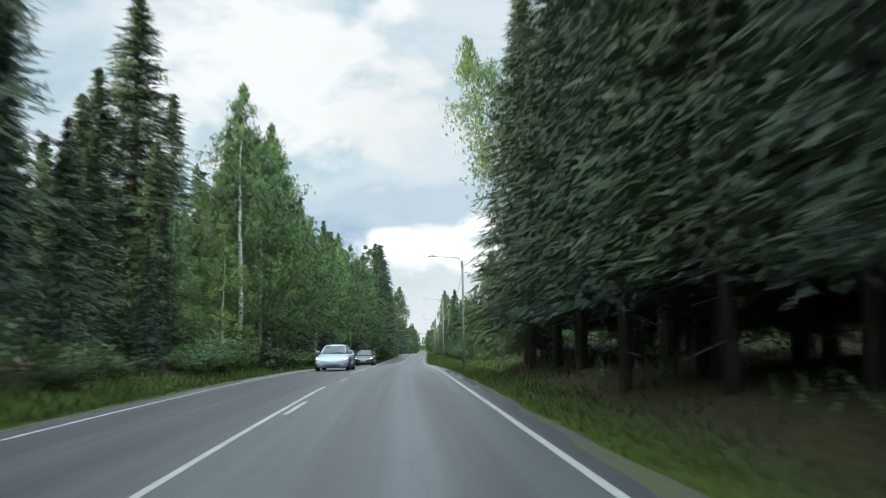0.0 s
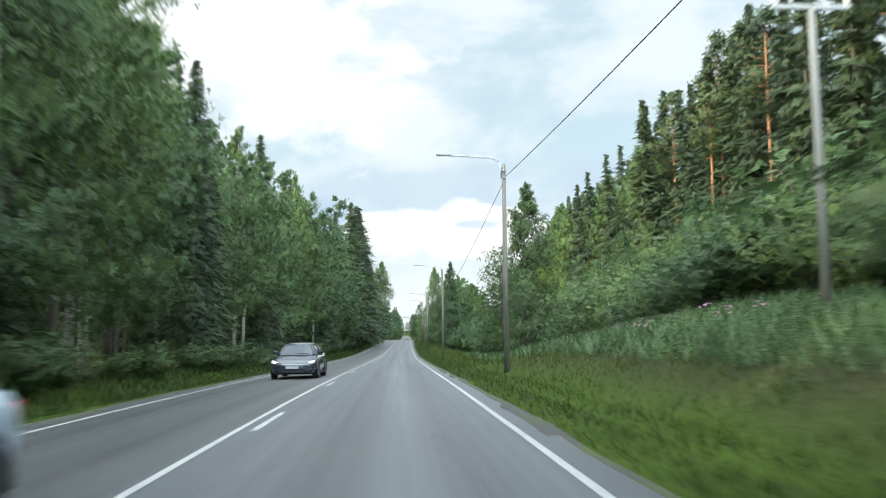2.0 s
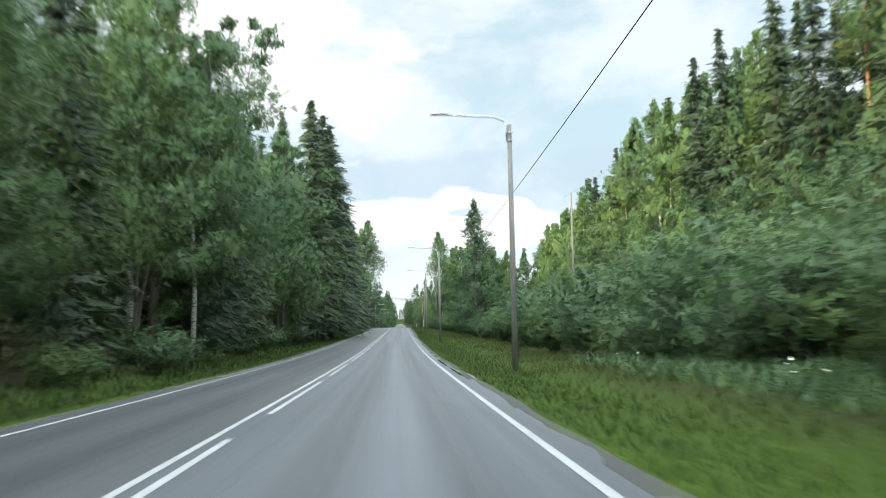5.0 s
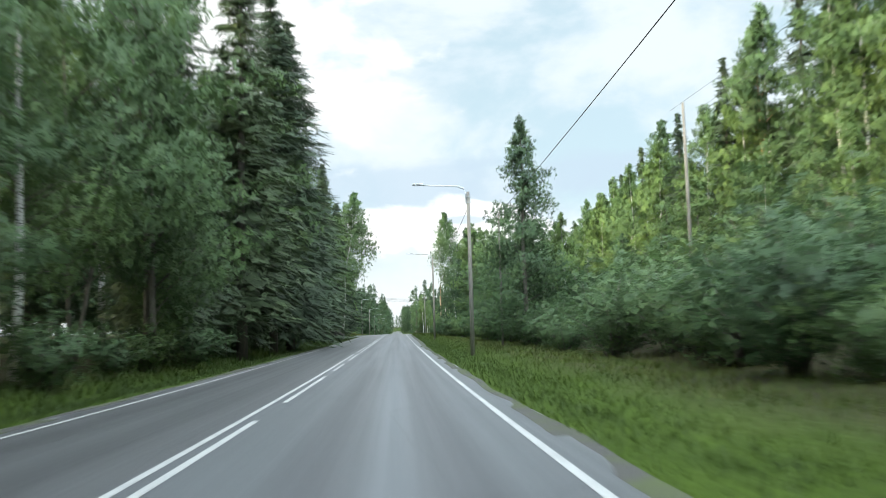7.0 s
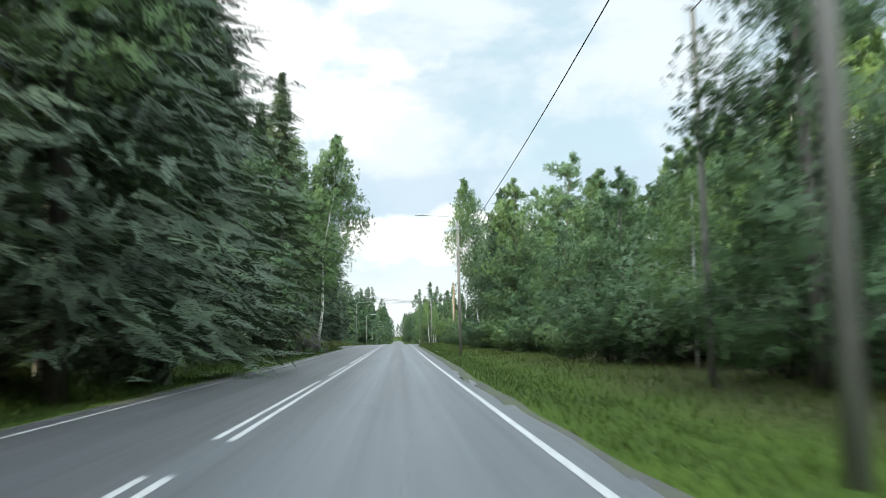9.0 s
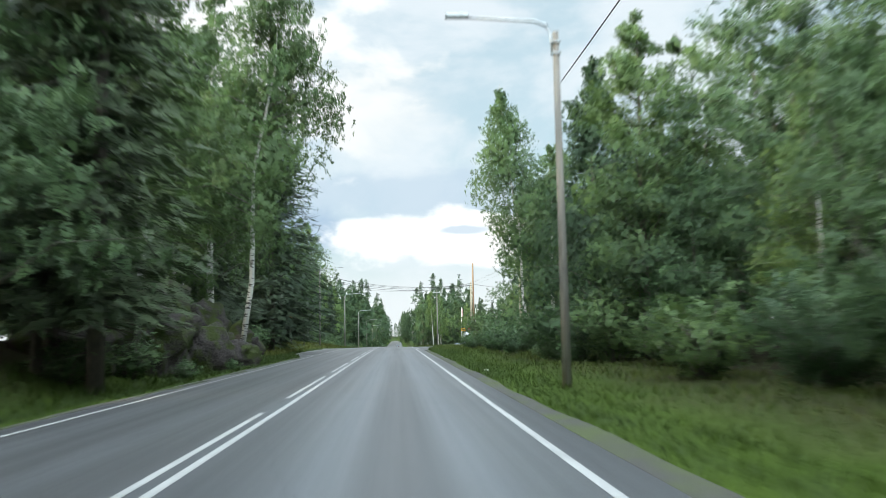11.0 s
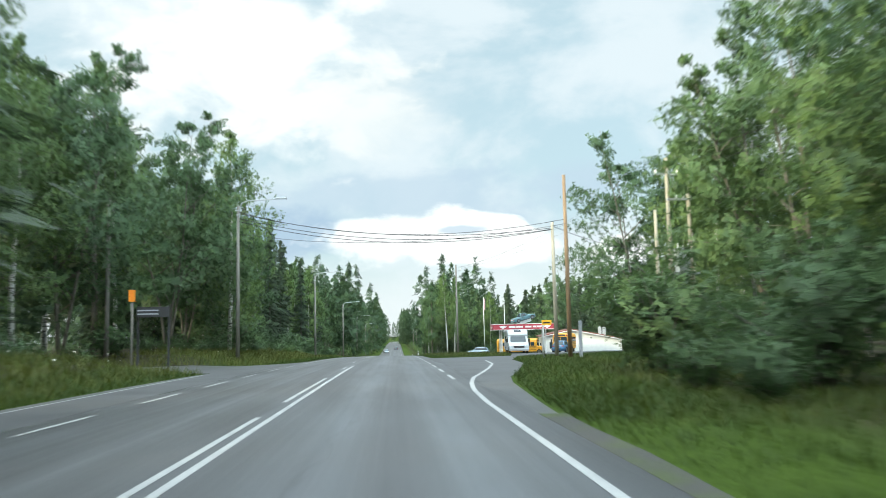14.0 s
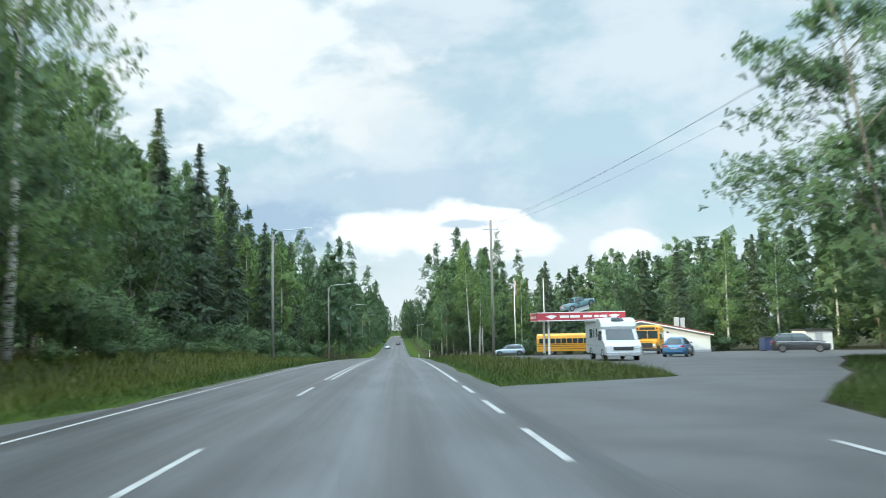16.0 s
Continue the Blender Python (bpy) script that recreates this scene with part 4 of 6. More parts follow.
for bx, by, bh in ((-10.9, 209.5, 1.3), (-10.4, 214.5, 0.9), (-12.3, 223.5, 1.2), (-11.8, 225.6, 1.0)):
    plant("bush", bx, by, bh)
row(226, 238, 4.8, -17.5, 1.0, (("birch", 4), ("spruce", 3), ("alder", 2)), 17, 22)
row(57, 240, 4.6, -15.5, 1.5, (("spruce2", 5), ("birch2", 4)), 19, 27)
row(-2, 18, 4.6, -15.5, 1.0, (("spruce2", 5),), 17, 22)
# extra-tall row, nearly all out of view, added to shade the right-hand spruces
row(-30, 31, 3.0, -18.0, 0.9, (("spruce2", 1),), 29, 33, 1.15)
plant("birch", -18.0, 294, 20.5, variant=2, wide=1.1)
row(254, 287, 3.8, -18.5, 1.0, (("birch", 4), ("alder", 4)), 19, 23)
row(287, 300, 4.0, -15.5, 1.0, (("birch", 3), ("alder", 3)), 16, 20)
row(302, 318, 4.0, -15.0, 1.0, (("birch", 3), ("alder", 4)), 12, 15.5)
row(286, 400, 2.6, -12.9, 0.6, (("bush", 1),), 0.8, 1.7, 1.3)
row(312, 420, 5.2, -16.8, 1.5, (("birch2", 4), ("alder", 2), ("spruce2", 4)), 15, 19)
row(256, 400, 5.5, -23, 2.0, (("birch2", 4), ("spruce2", 4)), 17, 22)
# right wood
plant("shade", 5.3, 17.6, 21, variant=0, wide=0.85)
row(3, 36, 3.2, 10.0, 0.6, (("shade", 1),), 19, 24, 1.0)
row(1, 37, 3.2, 12.6, 0.8, (("shade", 2), ("spruce2", 3)), 18, 24, 1.1)
row(2, 38, 4.0, 14.5, 1.2, (("spruce2", 6), ("pine", 1)), 19, 25)
# the wood on the slope above the bushes
plant("pine", 34.1, 105, 30, variant=0, wide=0.9)
plant("pine", 36.0, 103, 30, variant=1, wide=0.9)
plant("pine", 31.1, 175, 24, variant=0, wide=0.9)
plant("birch", 34.4, 146.6, 25, variant=1, wide=0.9)
plant("birch", 32.6, 149, 24, variant=1, wide=0.9)
row(56, 128, 3.3, 38.5, 1.2, (("spruce2", 5), ("pine", 1)), 26, 31, 0.95)
row(58, 130, 4.2, 43.5, 1.6, (("spruce2", 4), ("pine", 1)), 27, 31)
row(128, 176, 3.6, 38.0, 1.4, (("birch2", 4), ("birch", 1), ("spruce2", 3), ("pine", 1)), 23, 27)
row(128, 180, 4.4, 43.5, 1.6, (("spruce2", 4), ("birch2", 3)), 23, 27)
row(176, 236, 3.6, 36.0, 1.6, (("birch2", 5), ("spruce2", 2), ("birch", 1)), 19, 24)
row(182, 240, 4.4, 42.0, 1.6, (("spruce2", 4), ("birch2", 3)), 19, 24)
row(96, 196, 3.6, 31.5, 1.2, (("alder", 4), ("birch2", 2)), 8, 12, 0.9)
row(54, 98, 3.4, 32.0, 1.2, (("alder", 4), ("birch2", 1)), 7, 10, 0.9)
row(52, 104, 2.7, 19.5, 0.8, (("bush", 1),), 3.6, 5.6, 1.2)
row(54, 150, 3.0, 23.5, 1.0, (("bush", 1),), 4.5, 6.5, 1.3)
row(54, 190, 3.2, 27.5, 1.2, (("bush", 1),), 5.0, 7.5, 1.3)
row(94, 113, 2.6, 14.4, 0.6, (("bush", 1),), 3.6, 5.6, 1.2)
row(176, 226, 4.0, 15.2, 1.0, (("alder", 5), ("birch", 2)), 8.5, 11.0)
row(180, 232, 4.4, 20.0, 1.0, (("alder", 5), ("birch2", 2)), 8.5, 11.5)
plant("alder", 17.4, 266, 20.5, variant=2)
plant("alder", 18.0, 271, 20.5, variant=0)
plant("birch", 18.6, 260, 18.5, variant=0)
row(234, 250, 3.4, 26, 1.4, (("birch", 1),), 13.5, 16)
row(246, 286, 4.0, 26.0, 1.0, (("alder", 2), ("birch", 4)), 17, 20)
plant("alder", 22.0, 300, 22.5, variant=2, wide=1.05)
plant("alder", 27.0, 303, 22, variant=0)
plant("birch", 24.5, 294, 22, variant=2)
plant("alder", 30.5, 309, 21, variant=1)
row(296, 308, 2.6, 33.0, 0.6, (("bush", 1),), 2.0, 4.0)
# round the station yard and along the far road
row(352, 372, 4.0, 13, 1.0, (("birch", 4), ("spruce", 2)), 13, 16)
row(360, 420, 5.0, 11.5, 1.0, (("birch2", 4), ("alder", 2), ("spruce2", 2)), 13, 17)
for k in range(17):
    plant(("birch", "spruce", "alder", "spruce2")[int(rng.integers(4))], 14 + k * 3.4, 376 + rng.normal() * 3 - 0.16 * k * k, 11 + 3 * rng.random() + 0.55 * k)
    plant("bush", 16 + k * 3.4, 369 + rng.normal() * 1.5 - 0.16 * k * k, 3 + 2.5 * rng.random(), wide=1.2)
# bushes and young growth along the forest edge
row(2, 240, 3.4, -8.9, 0.5, (("bush", 1),), 1.2, 3.0, 1.25, skip=((212, 227),))
row(104, 200, 3.0, 13.6, 0.8, (("bush", 1),), 3.0, 5.2, 1.1)
row(196, 272, 3.0, 12.6, 0.9, (("bush", 1),), 2.6, 4.6, 1.1, skip=((261, 276),))
row(215, 270, 3.6, 10.4, 0.5, (("bush", 1),), 1.2, 2.4, 1.1, skip=((253, 275),))
row(256, 286, 2.8, -16.2, 0.6, (("bush", 1),), 1.2, 2.6, 1.1)
row(286, 400, 3.8, -14.4, 0.7, (("bush", 1),), 2.0, 4.8, 1.1)
row(100, 190, 4.6, 17.0, 1.0, (("bush", 1),), 4.0, 6.5, 1.1)

for bx, by, bh in ((11.4, 272.6, 2.4), (13.4, 275.4, 2.9), (12.2, 269.8, 2.6), (11.2, 266.0, 2.6), (9.6, 262.0, 1.5)):
    plant("bush", bx, by, bh, variant=0)
plant("birch", 12.6, 250, 21, variant=2, wide=1.15)
plant("alder", 15.0, 255, 22.5, variant=1, wide=1.1)
for bx, by, bh in ((-20.4, 38.0, 16.0), (-17.6, 42.0, 14.5), (-22.0, 43.0, 20.0), (-18.6, 36.0, 13.0)):
    plant("spruce", bx, by, bh, variant=1, wide=1.5)

# ---- far woods: one mass of small trees ----
def far_tree(h, conifer, n=115):
    q = rng.random(n)
    if conifer:
        r = h * 0.17 * (1 - q) ** 0.8 * np.sqrt(rng.random(n)) + 0.1
        z = h * (0.06 + 0.94 * q)
    else:
        r = h * 0.17 * np.sin(math.pi * (0.12 + 0.86 * q)) * np.sqrt(rng.random(n))
        z = h * (0.16 + 0.84 * q)
    a = rng.random(n) * 6.283
    c = np.stack([np.cos(a) * r, np.sin(a) * r, z], 1)
    ln = h * 0.070 * math.sqrt(115 / n) * (0.7 + 0.7 * rng.random(n))
    out = np.stack([np.cos(a), np.sin(a), 0.1 + 0.7 * q], 1)
    return leaf_cards(c, np.stack([np.cos(a), np.sin(a), rng.normal(size=n) * 0.6 - 0.4], 1), ln, ln * 0.85, out, 0.7)


def woods(name, places, conifer_share, mat, label, count=115):
    verts, norms = [], []
    for x, y, h in places:
        v, n = far_tree(h, rng.random() < conifer_share, count)
        verts.append(v + np.array(site(x, y, spot(x, y))))
        norms.append(n)
    return tagged(new(name, card_mesh(name, (np.concatenate(verts), np.concatenate(norms)), mat)), label, "woods", kind="stuff")


far_a, far_b, low_a = [], [], []
for y in np.arange(-30, 300, 2.4):
    for d in (-14.5, -20):
        if not (228 < y < 290):
            low_a.append((float(axis_x(y)) + d + rng.normal() * 1.2, y + rng.normal(), 3.0 + 4.0 * rng.random()))
for y in np.arange(-20, 56, 2.0):
    for d in (16.5, 20, 24, 28, 33) if y < 44 else (28, 33, 37):
        low_a.append((float(axis_x(y)) + d + rng.normal() * 1.2, y + rng.normal(), 4.0 + 4.5 * rng.random()))
for y in np.arange(0, 420, 4.5):
    for d in (-23, -29, -36):
        far_a.append((float(axis_x(y)) + d + rng.normal() * 2, y + rng.normal() * 2, (13 if 18 < y < 62 else 17) + (3 if 18 < y < 62 else 7) * rng.random()))
    for d in (49, 56) if y < 240 else (34, 41):
        if y < 350:
            far_a.append((float(axis_x(y)) + d + rng.normal() * 2 + (22 if y > 268 else 0), y + rng.normal() * 2, (22 if 45 < y < 150 else 16) + 6 * rng.random()))
for y in np.arange(400, 800, 5.0):
    for d in (-11.5 if y < 480 else -8.5, -16, -23) + ((13, 18, 25) if y < 440 else (24, 30)):
        far_b.append((float(axis_x(y)) + d + rng.normal() * 2, y + rng.normal() * 3, 18 + 8 * rng.random()))
end_wood = [(3.8 + float(np.clip(rng.normal() * 3.3, -6, 6)), 640 + rng.normal() * 9, 18 + 5.5 * rng.random()) for k in range(34)]
for k in range(120):
    q = rng.random()
    far_a.append((8 + 75 * q, 384 + 30 * rng.random() - 45 * q * q, 11.5 + 8 * q + 4 * rng.random()))
    low_a.append((14 + 70 * q, 378 + 6 * rng.random() - 42 * q * q, 4 + 4 * rng.random()))
woods("undergrowth_mass", low_a, 0.4, M_FARLEAF, "dim leafy undergrowth between the trunks")
woods("wood_mass", far_a, 0.5, M_FARLEAF, "deep mixed forest behind the roadside trees")
woods("distant_wood_mass", far_b, 0.55, M_ASPEN, "distant mixed forest along the far road", 120)
end_wood += [(-45 + 1.6 * k + rng.normal(), 760 + rng.normal() * 8, 14 + 4 * rng.random()) for k in range(60)]
woods("road_end_wood_mass", end_wood, 0.5, M_ASPEN, "dark clump of trees where the far road bends away", 420)
verge_growth = [(float(axis_x(y)) + d + rng.normal() * 0.8, y + rng.normal(), 1.6 + 2.0 * rng.random()) for y in np.arange(392, 640, 3.5) for d in (-10.5, -8.6, 10.5, 12.5)]
woods("verge_growth_mass", verge_growth, 0.1, M_BUSH, "low green growth along the far verge", 60)
deep = []
for y in np.arange(-60, 700, 6.5):
    for d in (-44, -52, -60, -69, -78, 62, 70, 79):
        if not (255 < y < 372 and 0 < d < 60):
            deep.append((float(axis_x(y)) + d + rng.normal() * 2.5, y + rng.normal() * 2.5, 15 + 8 * rng.random()))
woods("deep_wood_mass", deep, 0.6, M_FARLEAF, "deep forest far from the road", 34)

# ---- poles, lamps and cables ----
def part(name, bm, mat, parent, label=""):
    me = bpy.data.meshes.new(name)
    bm.to_mesh(me)
    bm.free()
    me.materials.append(mat)
    ob = new(name, me)
    ob.parent = parent
    if label:
        ob["label"] = label
    return ob


def tube_part(name, pts, radii, mat, parent, sides=8, label=""):
    v, f = tube(pts, radii, sides)
    ob = mesh_object(name, v, f, mat, parent, smooth=True)
    if label:
        ob["label"] = label
    return ob


def box(bm, x0, x1, y0, y1, z0, z1, bevel=0.0):
    vs = [bm.verts.new((x, y, z)) for z in (z0, z1) for x, y in ((x0, y0), (x1, y0), (x1, y1), (x0, y1))]
    fs = [(0, 3, 2, 1), (4, 5, 6, 7), (0, 1, 5, 4), (1, 2, 6, 5), (2, 3, 7, 6), (3, 0, 4, 7)]
    made = [bm.faces.new([vs[i] for i in f]) for f in fs]
    if bevel:
        edges = {e for f in made for e in f.edges}
        bmesh.ops.bevel(bm, geom=list(edges), offset=bevel, segments=2, affect="EDGES", profile=0.6)
    return made


def box_part(name, b, mat, parent, bevel=0.0, label=""):
    bm = bmesh.new()
    box(bm, *b, bevel)
    return part(name, bm, mat, parent, label)


def lamp_post(x, y, top, arm, mat, label, arm_mat=M_STEEL):
    """A wooden pole with a slim steel arm; arm: its reach in x."""
    z0 = spot(x, y)
    ob = new("street_lamp")
    ob.location = site(x, y, z0)
    h = top - z0
    tube_part("pole", [(0, 0, -0.3), (0, 0, h * 0.5), (0, 0, h)], [0.15, 0.125, 0.10], mat, ob, 10)
    s = 1 if arm > 0 else -1
    e = abs(arm)
    tube_part("arm", [(s * 0.11, 0, h - 0.75), (s * 0.13, 0, h - 0.1), (s * 0.30, 0, h + 0.22), (s * 0.7, 0, h + 0.36), (s * (e - 0.6), 0, h + 0.50)],
              [0.05, 0.05, 0.048, 0.045, 0.04], arm_mat, ob, 6, "thin grey steel arm")
    bm = bmesh.new()
    box(bm, s * (e - 0.75) - 0.35, s * (e - 0.75) + 0.40, -0.12, 0.12, h + 0.46, h + 0.58, 0.03)
    part("lamp_head", bm, M_STEEL, ob, "flat grey lamp head")
    for k in (0.35, 0.70):
        bm = bmesh.new()
        box(bm, -0.135, 0.135, -0.135, 0.135, h - k - 0.02, h - k + 0.02)
        part("clamp", bm, M_STEEL, ob)
    return tagged(ob, label, "street lamp", "street lamps")


def utility_pole(x, y, top, mat, label, cross=0.0, r=0.13, drop=0.95):
    z0 = spot(x, y)
    ob = new("utility_pole")
    ob.location = site(x, y, z0)
    h = top - z0
    tube_part("pole", [(0, 0, -0.3), (0, 0, h * 0.5), (0, 0, h)], [r * 1.15, r, r * 0.8], mat, ob, 10)
    if cross:
        box_part("crossarm", (-cross, cross, -0.06, 0.06, h - drop, h - drop + 0.12), M_STEEL, ob, 0.01)
        for sx in (-cross + 0.08, cross - 0.08):
            tube_part("insulator", [(sx, 0, h - drop + dz) for dz in (0.12, 0.25, 0.35, 0.40)], [0.03, 0.07, 0.06, 0.02], M_PORCELAIN, ob, 8)
    return tagged(ob, label, "utility pole", "utility poles")


def cable(a, b, sag, r=0.014, label="black overhead cable between poles"):
    pts = []
    for i in range(17):
        s = i / 16
        p = site(*a).lerp(site(*b), s)
        p.z -= sag * 4 * s * (1 - s)
        pts.append(p)
    v, f = tube(pts, [r] * len(pts), 5)
    return tagged(mesh_object("overhead_cable", v, f, M_CABLE), label, "cable", "overhead cables")


LAMPS_R = ((3.66, 66.7, 8.39), (2.7, 112.3, 7.1), (1.99, 157.9, 6.05), (2.1, 204.5, 6.8))
WOOD_LAMP = "weathered grey wooden street lamp with a steel arm"
for x, y, top in LAMPS_R:
    lamp_post(x, y, top, -3.9, M_POLE, WOOD_LAMP)
utility_pole(7.6, 21.0, 9.4, M_POLE, "weathered grey wooden cable pole among spruces")
utility_pole(5.5, 168.3, 6.4, M_POLE, "slim grey cable pole beside a birch", r=0.09)
cable((7.6, 21.0, 8.6), (3.8, 66.7, 7.8), 0.4, 0.018)
cable((3.8, 66.7, 7.8), (5.4, 168.2, 6.2), 0.8, 0.018)
cable((2.13, 157.9, 5.4), (2.24, 204.5, 5.2), 0.6, 0.018)
LAMPS_L = [(-14.7, 283.4, 7.1), (-14.65, 328.6, 6.0), (-14.4, 374, 4.0), (-14.2, 419, 2.4), (-14.0, 464, 1.0), (-13.8, 509, 0.4), (-13.6, 554, 0.6)]
for x, y, top in LAMPS_L:
    lamp_post(x, y, top, 3.9, M_POLE, "tall grey street lamp with a long arm on the verge")
utility_pole(-14.9, 252.0, 4.5, M_POLE, "dark wooden pole beside the broad spruce")
tagged(utility_pole(-21.5, 277.5, 6.5, M_POLE, "tall grey wooden pole at the forest edge"), group="utility poles")
utility_pole(7.5, 275.1, 7.1, M_POLE_BROWN, "tall brown wooden pole at the junction")
utility_pole(7.6, 278.9, 4.75, M_POLE_NEW, "pale wooden cable pole at the junction")
utility_pole(15.0, 279.4, 5.6, M_POLE_NEW, "short pale wooden pole near the trees")
utility_pole(5.78, 331, 7.45, M_POLE, "grey wooden pole with a small crossarm", 0.75)
utility_pole(8.0, 392, 5.0, M_POLE, "far grey wooden pole with crossarm", 0.9)
utility_pole(6.0, 470, 1.5, M_POLE_NEW, "far pale wooden pole beside the road")
utility_pole(5.6, 520, -0.5, M_POLE, "far grey wooden pole with crossarm", 0.9)
utility_pole(5.4, 565, -0.6, M_POLE, "far grey wooden pole with crossarm", 0.9)
utility_pole(9.8, 50.5, 8.7, M_STEEL_POLE, "grey pole with a T-shaped crossarm on the bank", 1.1, 0.11, drop=0.12)
utility_pole(19.3, 165, 14.0, M_POLE, "grey wooden pole rising from the bushes")
for k in range(2):
    sx = -0.97 + 1.94 * k
    cable((9.8 + sx, 50.5, 8.8), (19.3 + sx, 165, 13.4), 1.5, 0.010, "thin bare overhead wire")

# transformer on two poles
tz = spot(14.5, 274.5)
tr = new("pole_transformer")
tr.location = site(14.0, 274.9, tz)
tube_part("pole", [(0, 0, -0.3), (0, 0, 6), (0, 0, 8.05 - tz)], [0.16, 0.14, 0.11], M_POLE_NEW, tr, 10)
tube_part("pole", [(0.95, -1.0, -0.3), (0.95, -1.0, 5), (0.95, -1.0, 5.6 - tz)], [0.15, 0.13, 0.11], M_POLE_NEW, tr, 10)
box_part("crossarm", (-0.75, 0.75, -0.05, 0.05, 6.95 - tz, 7.06 - tz), M_STEEL, tr, 0.01)
for sx in (-0.7, 0.7):
    tube_part("insulator", [(sx, 0, 7.06 - tz), (sx, 0, 7.2 - tz), (sx, 0, 7.34 - tz)], [0.05, 0.10, 0.05], M_PORCELAIN, tr, 8)
bm = bmesh.new()
box(bm, -0.4, 1.15, -1.1, -0.9, 5.2 - tz, 5.32 - tz, 0.01)
part("upper_beam", bm, M_STEEL, tr, "grey steel beam with fittings")
for k in range(3):
    tube_part("insulator", [(0.2 + 0.45 * k, -1.0, 5.32 - tz), (0.2 + 0.45 * k, -1.0, 5.5 - tz)], [0.06, 0.04], M_PORCELAIN, tr, 8)
tank = box_part("tank", (0.15, 1.1, -0.95, -0.15, 0.75 - tz, 2.15 - tz), simple("pale_grey_tank", (0.50, 0.52, 0.50), 0.45), tr, 0.05, "pale grey transformer tank")
box_part("tank_lid", (0.08, 1.17, -1.02, -0.08, 2.15 - tz, 2.28 - tz), M_STEEL, tank, 0.02)
for k in range(6):
    box_part("cooling_fin", (0.22 + 0.15 * k, 0.25 + 0.15 * k, -1.1, -0.95, 0.9 - tz, 2.0 - tz), M_STEEL, tank)
for k in range(3):
    tube_part("bushing", [(0.3 + 0.32 * k, -0.55, 2.28 - tz), (0.3 + 0.32 * k, -0.55, 2.58 - tz)], [0.06, 0.03], M_PORCELAIN, tank, 8)
box_part("platform", (-0.1, 1.4, -1.15, 0.1, 0.60 - tz, 0.75 - tz), M_STEEL, tr, 0.01)
tagged(tr, "pale grey transformer hung on two pale wooden poles", "transformer")

# wires over the road
for dz, dx, sag in ((-0.9, 0.0, 1.0), (-1.25, 0.1, 1.1), (-1.5, -0.1, 1.2)):
    cable((-14.6, 283.4 + dx, 7.4 + dz), (7.6, 278.9 + dx, 4.7 - 0.15 + dz * 0.2), sag, 0.022)
cable((-14.6, 283.3, 6.6), (7.5, 275.1, 4.3), 1.3, 0.018)
cable((-14.6, 283.5, 5.0), (7.5, 275.0, 4.0), 0.9, 0.014)
for sx, dz in ((-0.7, 7.34), (0.0, 8.05), (0.7, 7.34)):
    cable((14.45 + sx, 274.9, dz), (27.0 + sx, 252.0, dz + 2.2), 0.4, 0.014, "thin bare overhead wire")
    cable((14.45 + sx, 274.9, dz), (5.78 + sx, 331, 6.9), 1.0, 0.007, "thin bare overhead wire")
cable((7.6, 278.9, 4.5), (36.0, 318, 9.0), 1.6, 0.022)

# ---- vehicles ----
def glass_material():
    m, t, b = material("dark_car_glass")
    b.inputs["Base Color"].default_value = (0.025, 0.038, 0.046, 1)
    b.inputs["Roughness"].default_value = 0.06
    b.inputs["Specular IOR Level"].default_value = 0.35
    return m


M_GLASS = glass_material()
M_TYRE = simple("black_rubber", (0.018, 0.018, 0.019), 0.85)
M_RIM = simple("alloy_rim", (0.16, 0.165, 0.17), 0.35, 0.8)
M_BLACKTRIM = simple("black_plastic_trim", (0.025, 0.025, 0.027), 0.6)
M_WHITEPAINT = simple("white_car_paint", (0.30, 0.37, 0.45), 0.25, 0.0, 0.04, coat=0.6)
M_BLACKPAINT = simple("charcoal_car_paint", (0.024, 0.030, 0.044), 0.25, 0.1, 0.1, coat=0.7)
M_DARKPAINT = simple("dark_grey_car_paint", (0.045, 0.048, 0.055), 0.25, 0.2, 0.1, coat=0.6)
M_BLUEPAINT = simple("blue_car_paint", (0.06, 0.15, 0.27), 0.3, 0.1, 0.1, coat=0.6)
M_TEAL = simple("faded_teal_paint", (0.05, 0.105, 0.125), 0.45, 0.0, 0.2)
M_YELLOW = simple("school_bus_yellow", (0.58, 0.28, 0.025), 0.4, 0.0, 0.08)
M_CREAM = simple("white_camper_shell", (0.40, 0.42, 0.44), 0.35, 0.0, 0.05)
M_PLATE = simple("white_plate", (0.38, 0.39, 0.40), 0.5)
M_REDLAMP = simple("red_lens", (0.35, 0.02, 0.02), 0.25)
M_GREYTRIM = simple("grey_stripe", (0.30, 0.31, 0.33), 0.4)


def headlight_material():
    m, t, b = material("lit_headlight")
    b.inputs["Base Color"].default_value = (0.8, 0.8, 0.8, 1)
    b.inputs["Emission Color"].default_value = (1.0, 0.97, 0.90, 1)
    b.inputs["Emission Strength"].default_value = 1.4
    return m


M_LIT = headlight_material()
M_LENS = simple("clear_lens", (0.55, 0.57, 0.58), 0.15)


def loft(rings, close=True):
    """A closed skin over rings of points (all the same length)."""
    verts, faces = [], []
    n = len(rings[0])
    for r in rings:
        verts += [tuple(p) for p in r]
    for i in range(len(rings) - 1):
        for k in range(n):
            a, b = i * n + k, i * n + (k + 1) % n
            faces.append((a, b, b + n, a + n))
    if close:
        faces.append(tuple(range(n))[::-1])
        faces.append(tuple((len(rings) - 1) * n + k for k in range(n)))
    return verts, faces


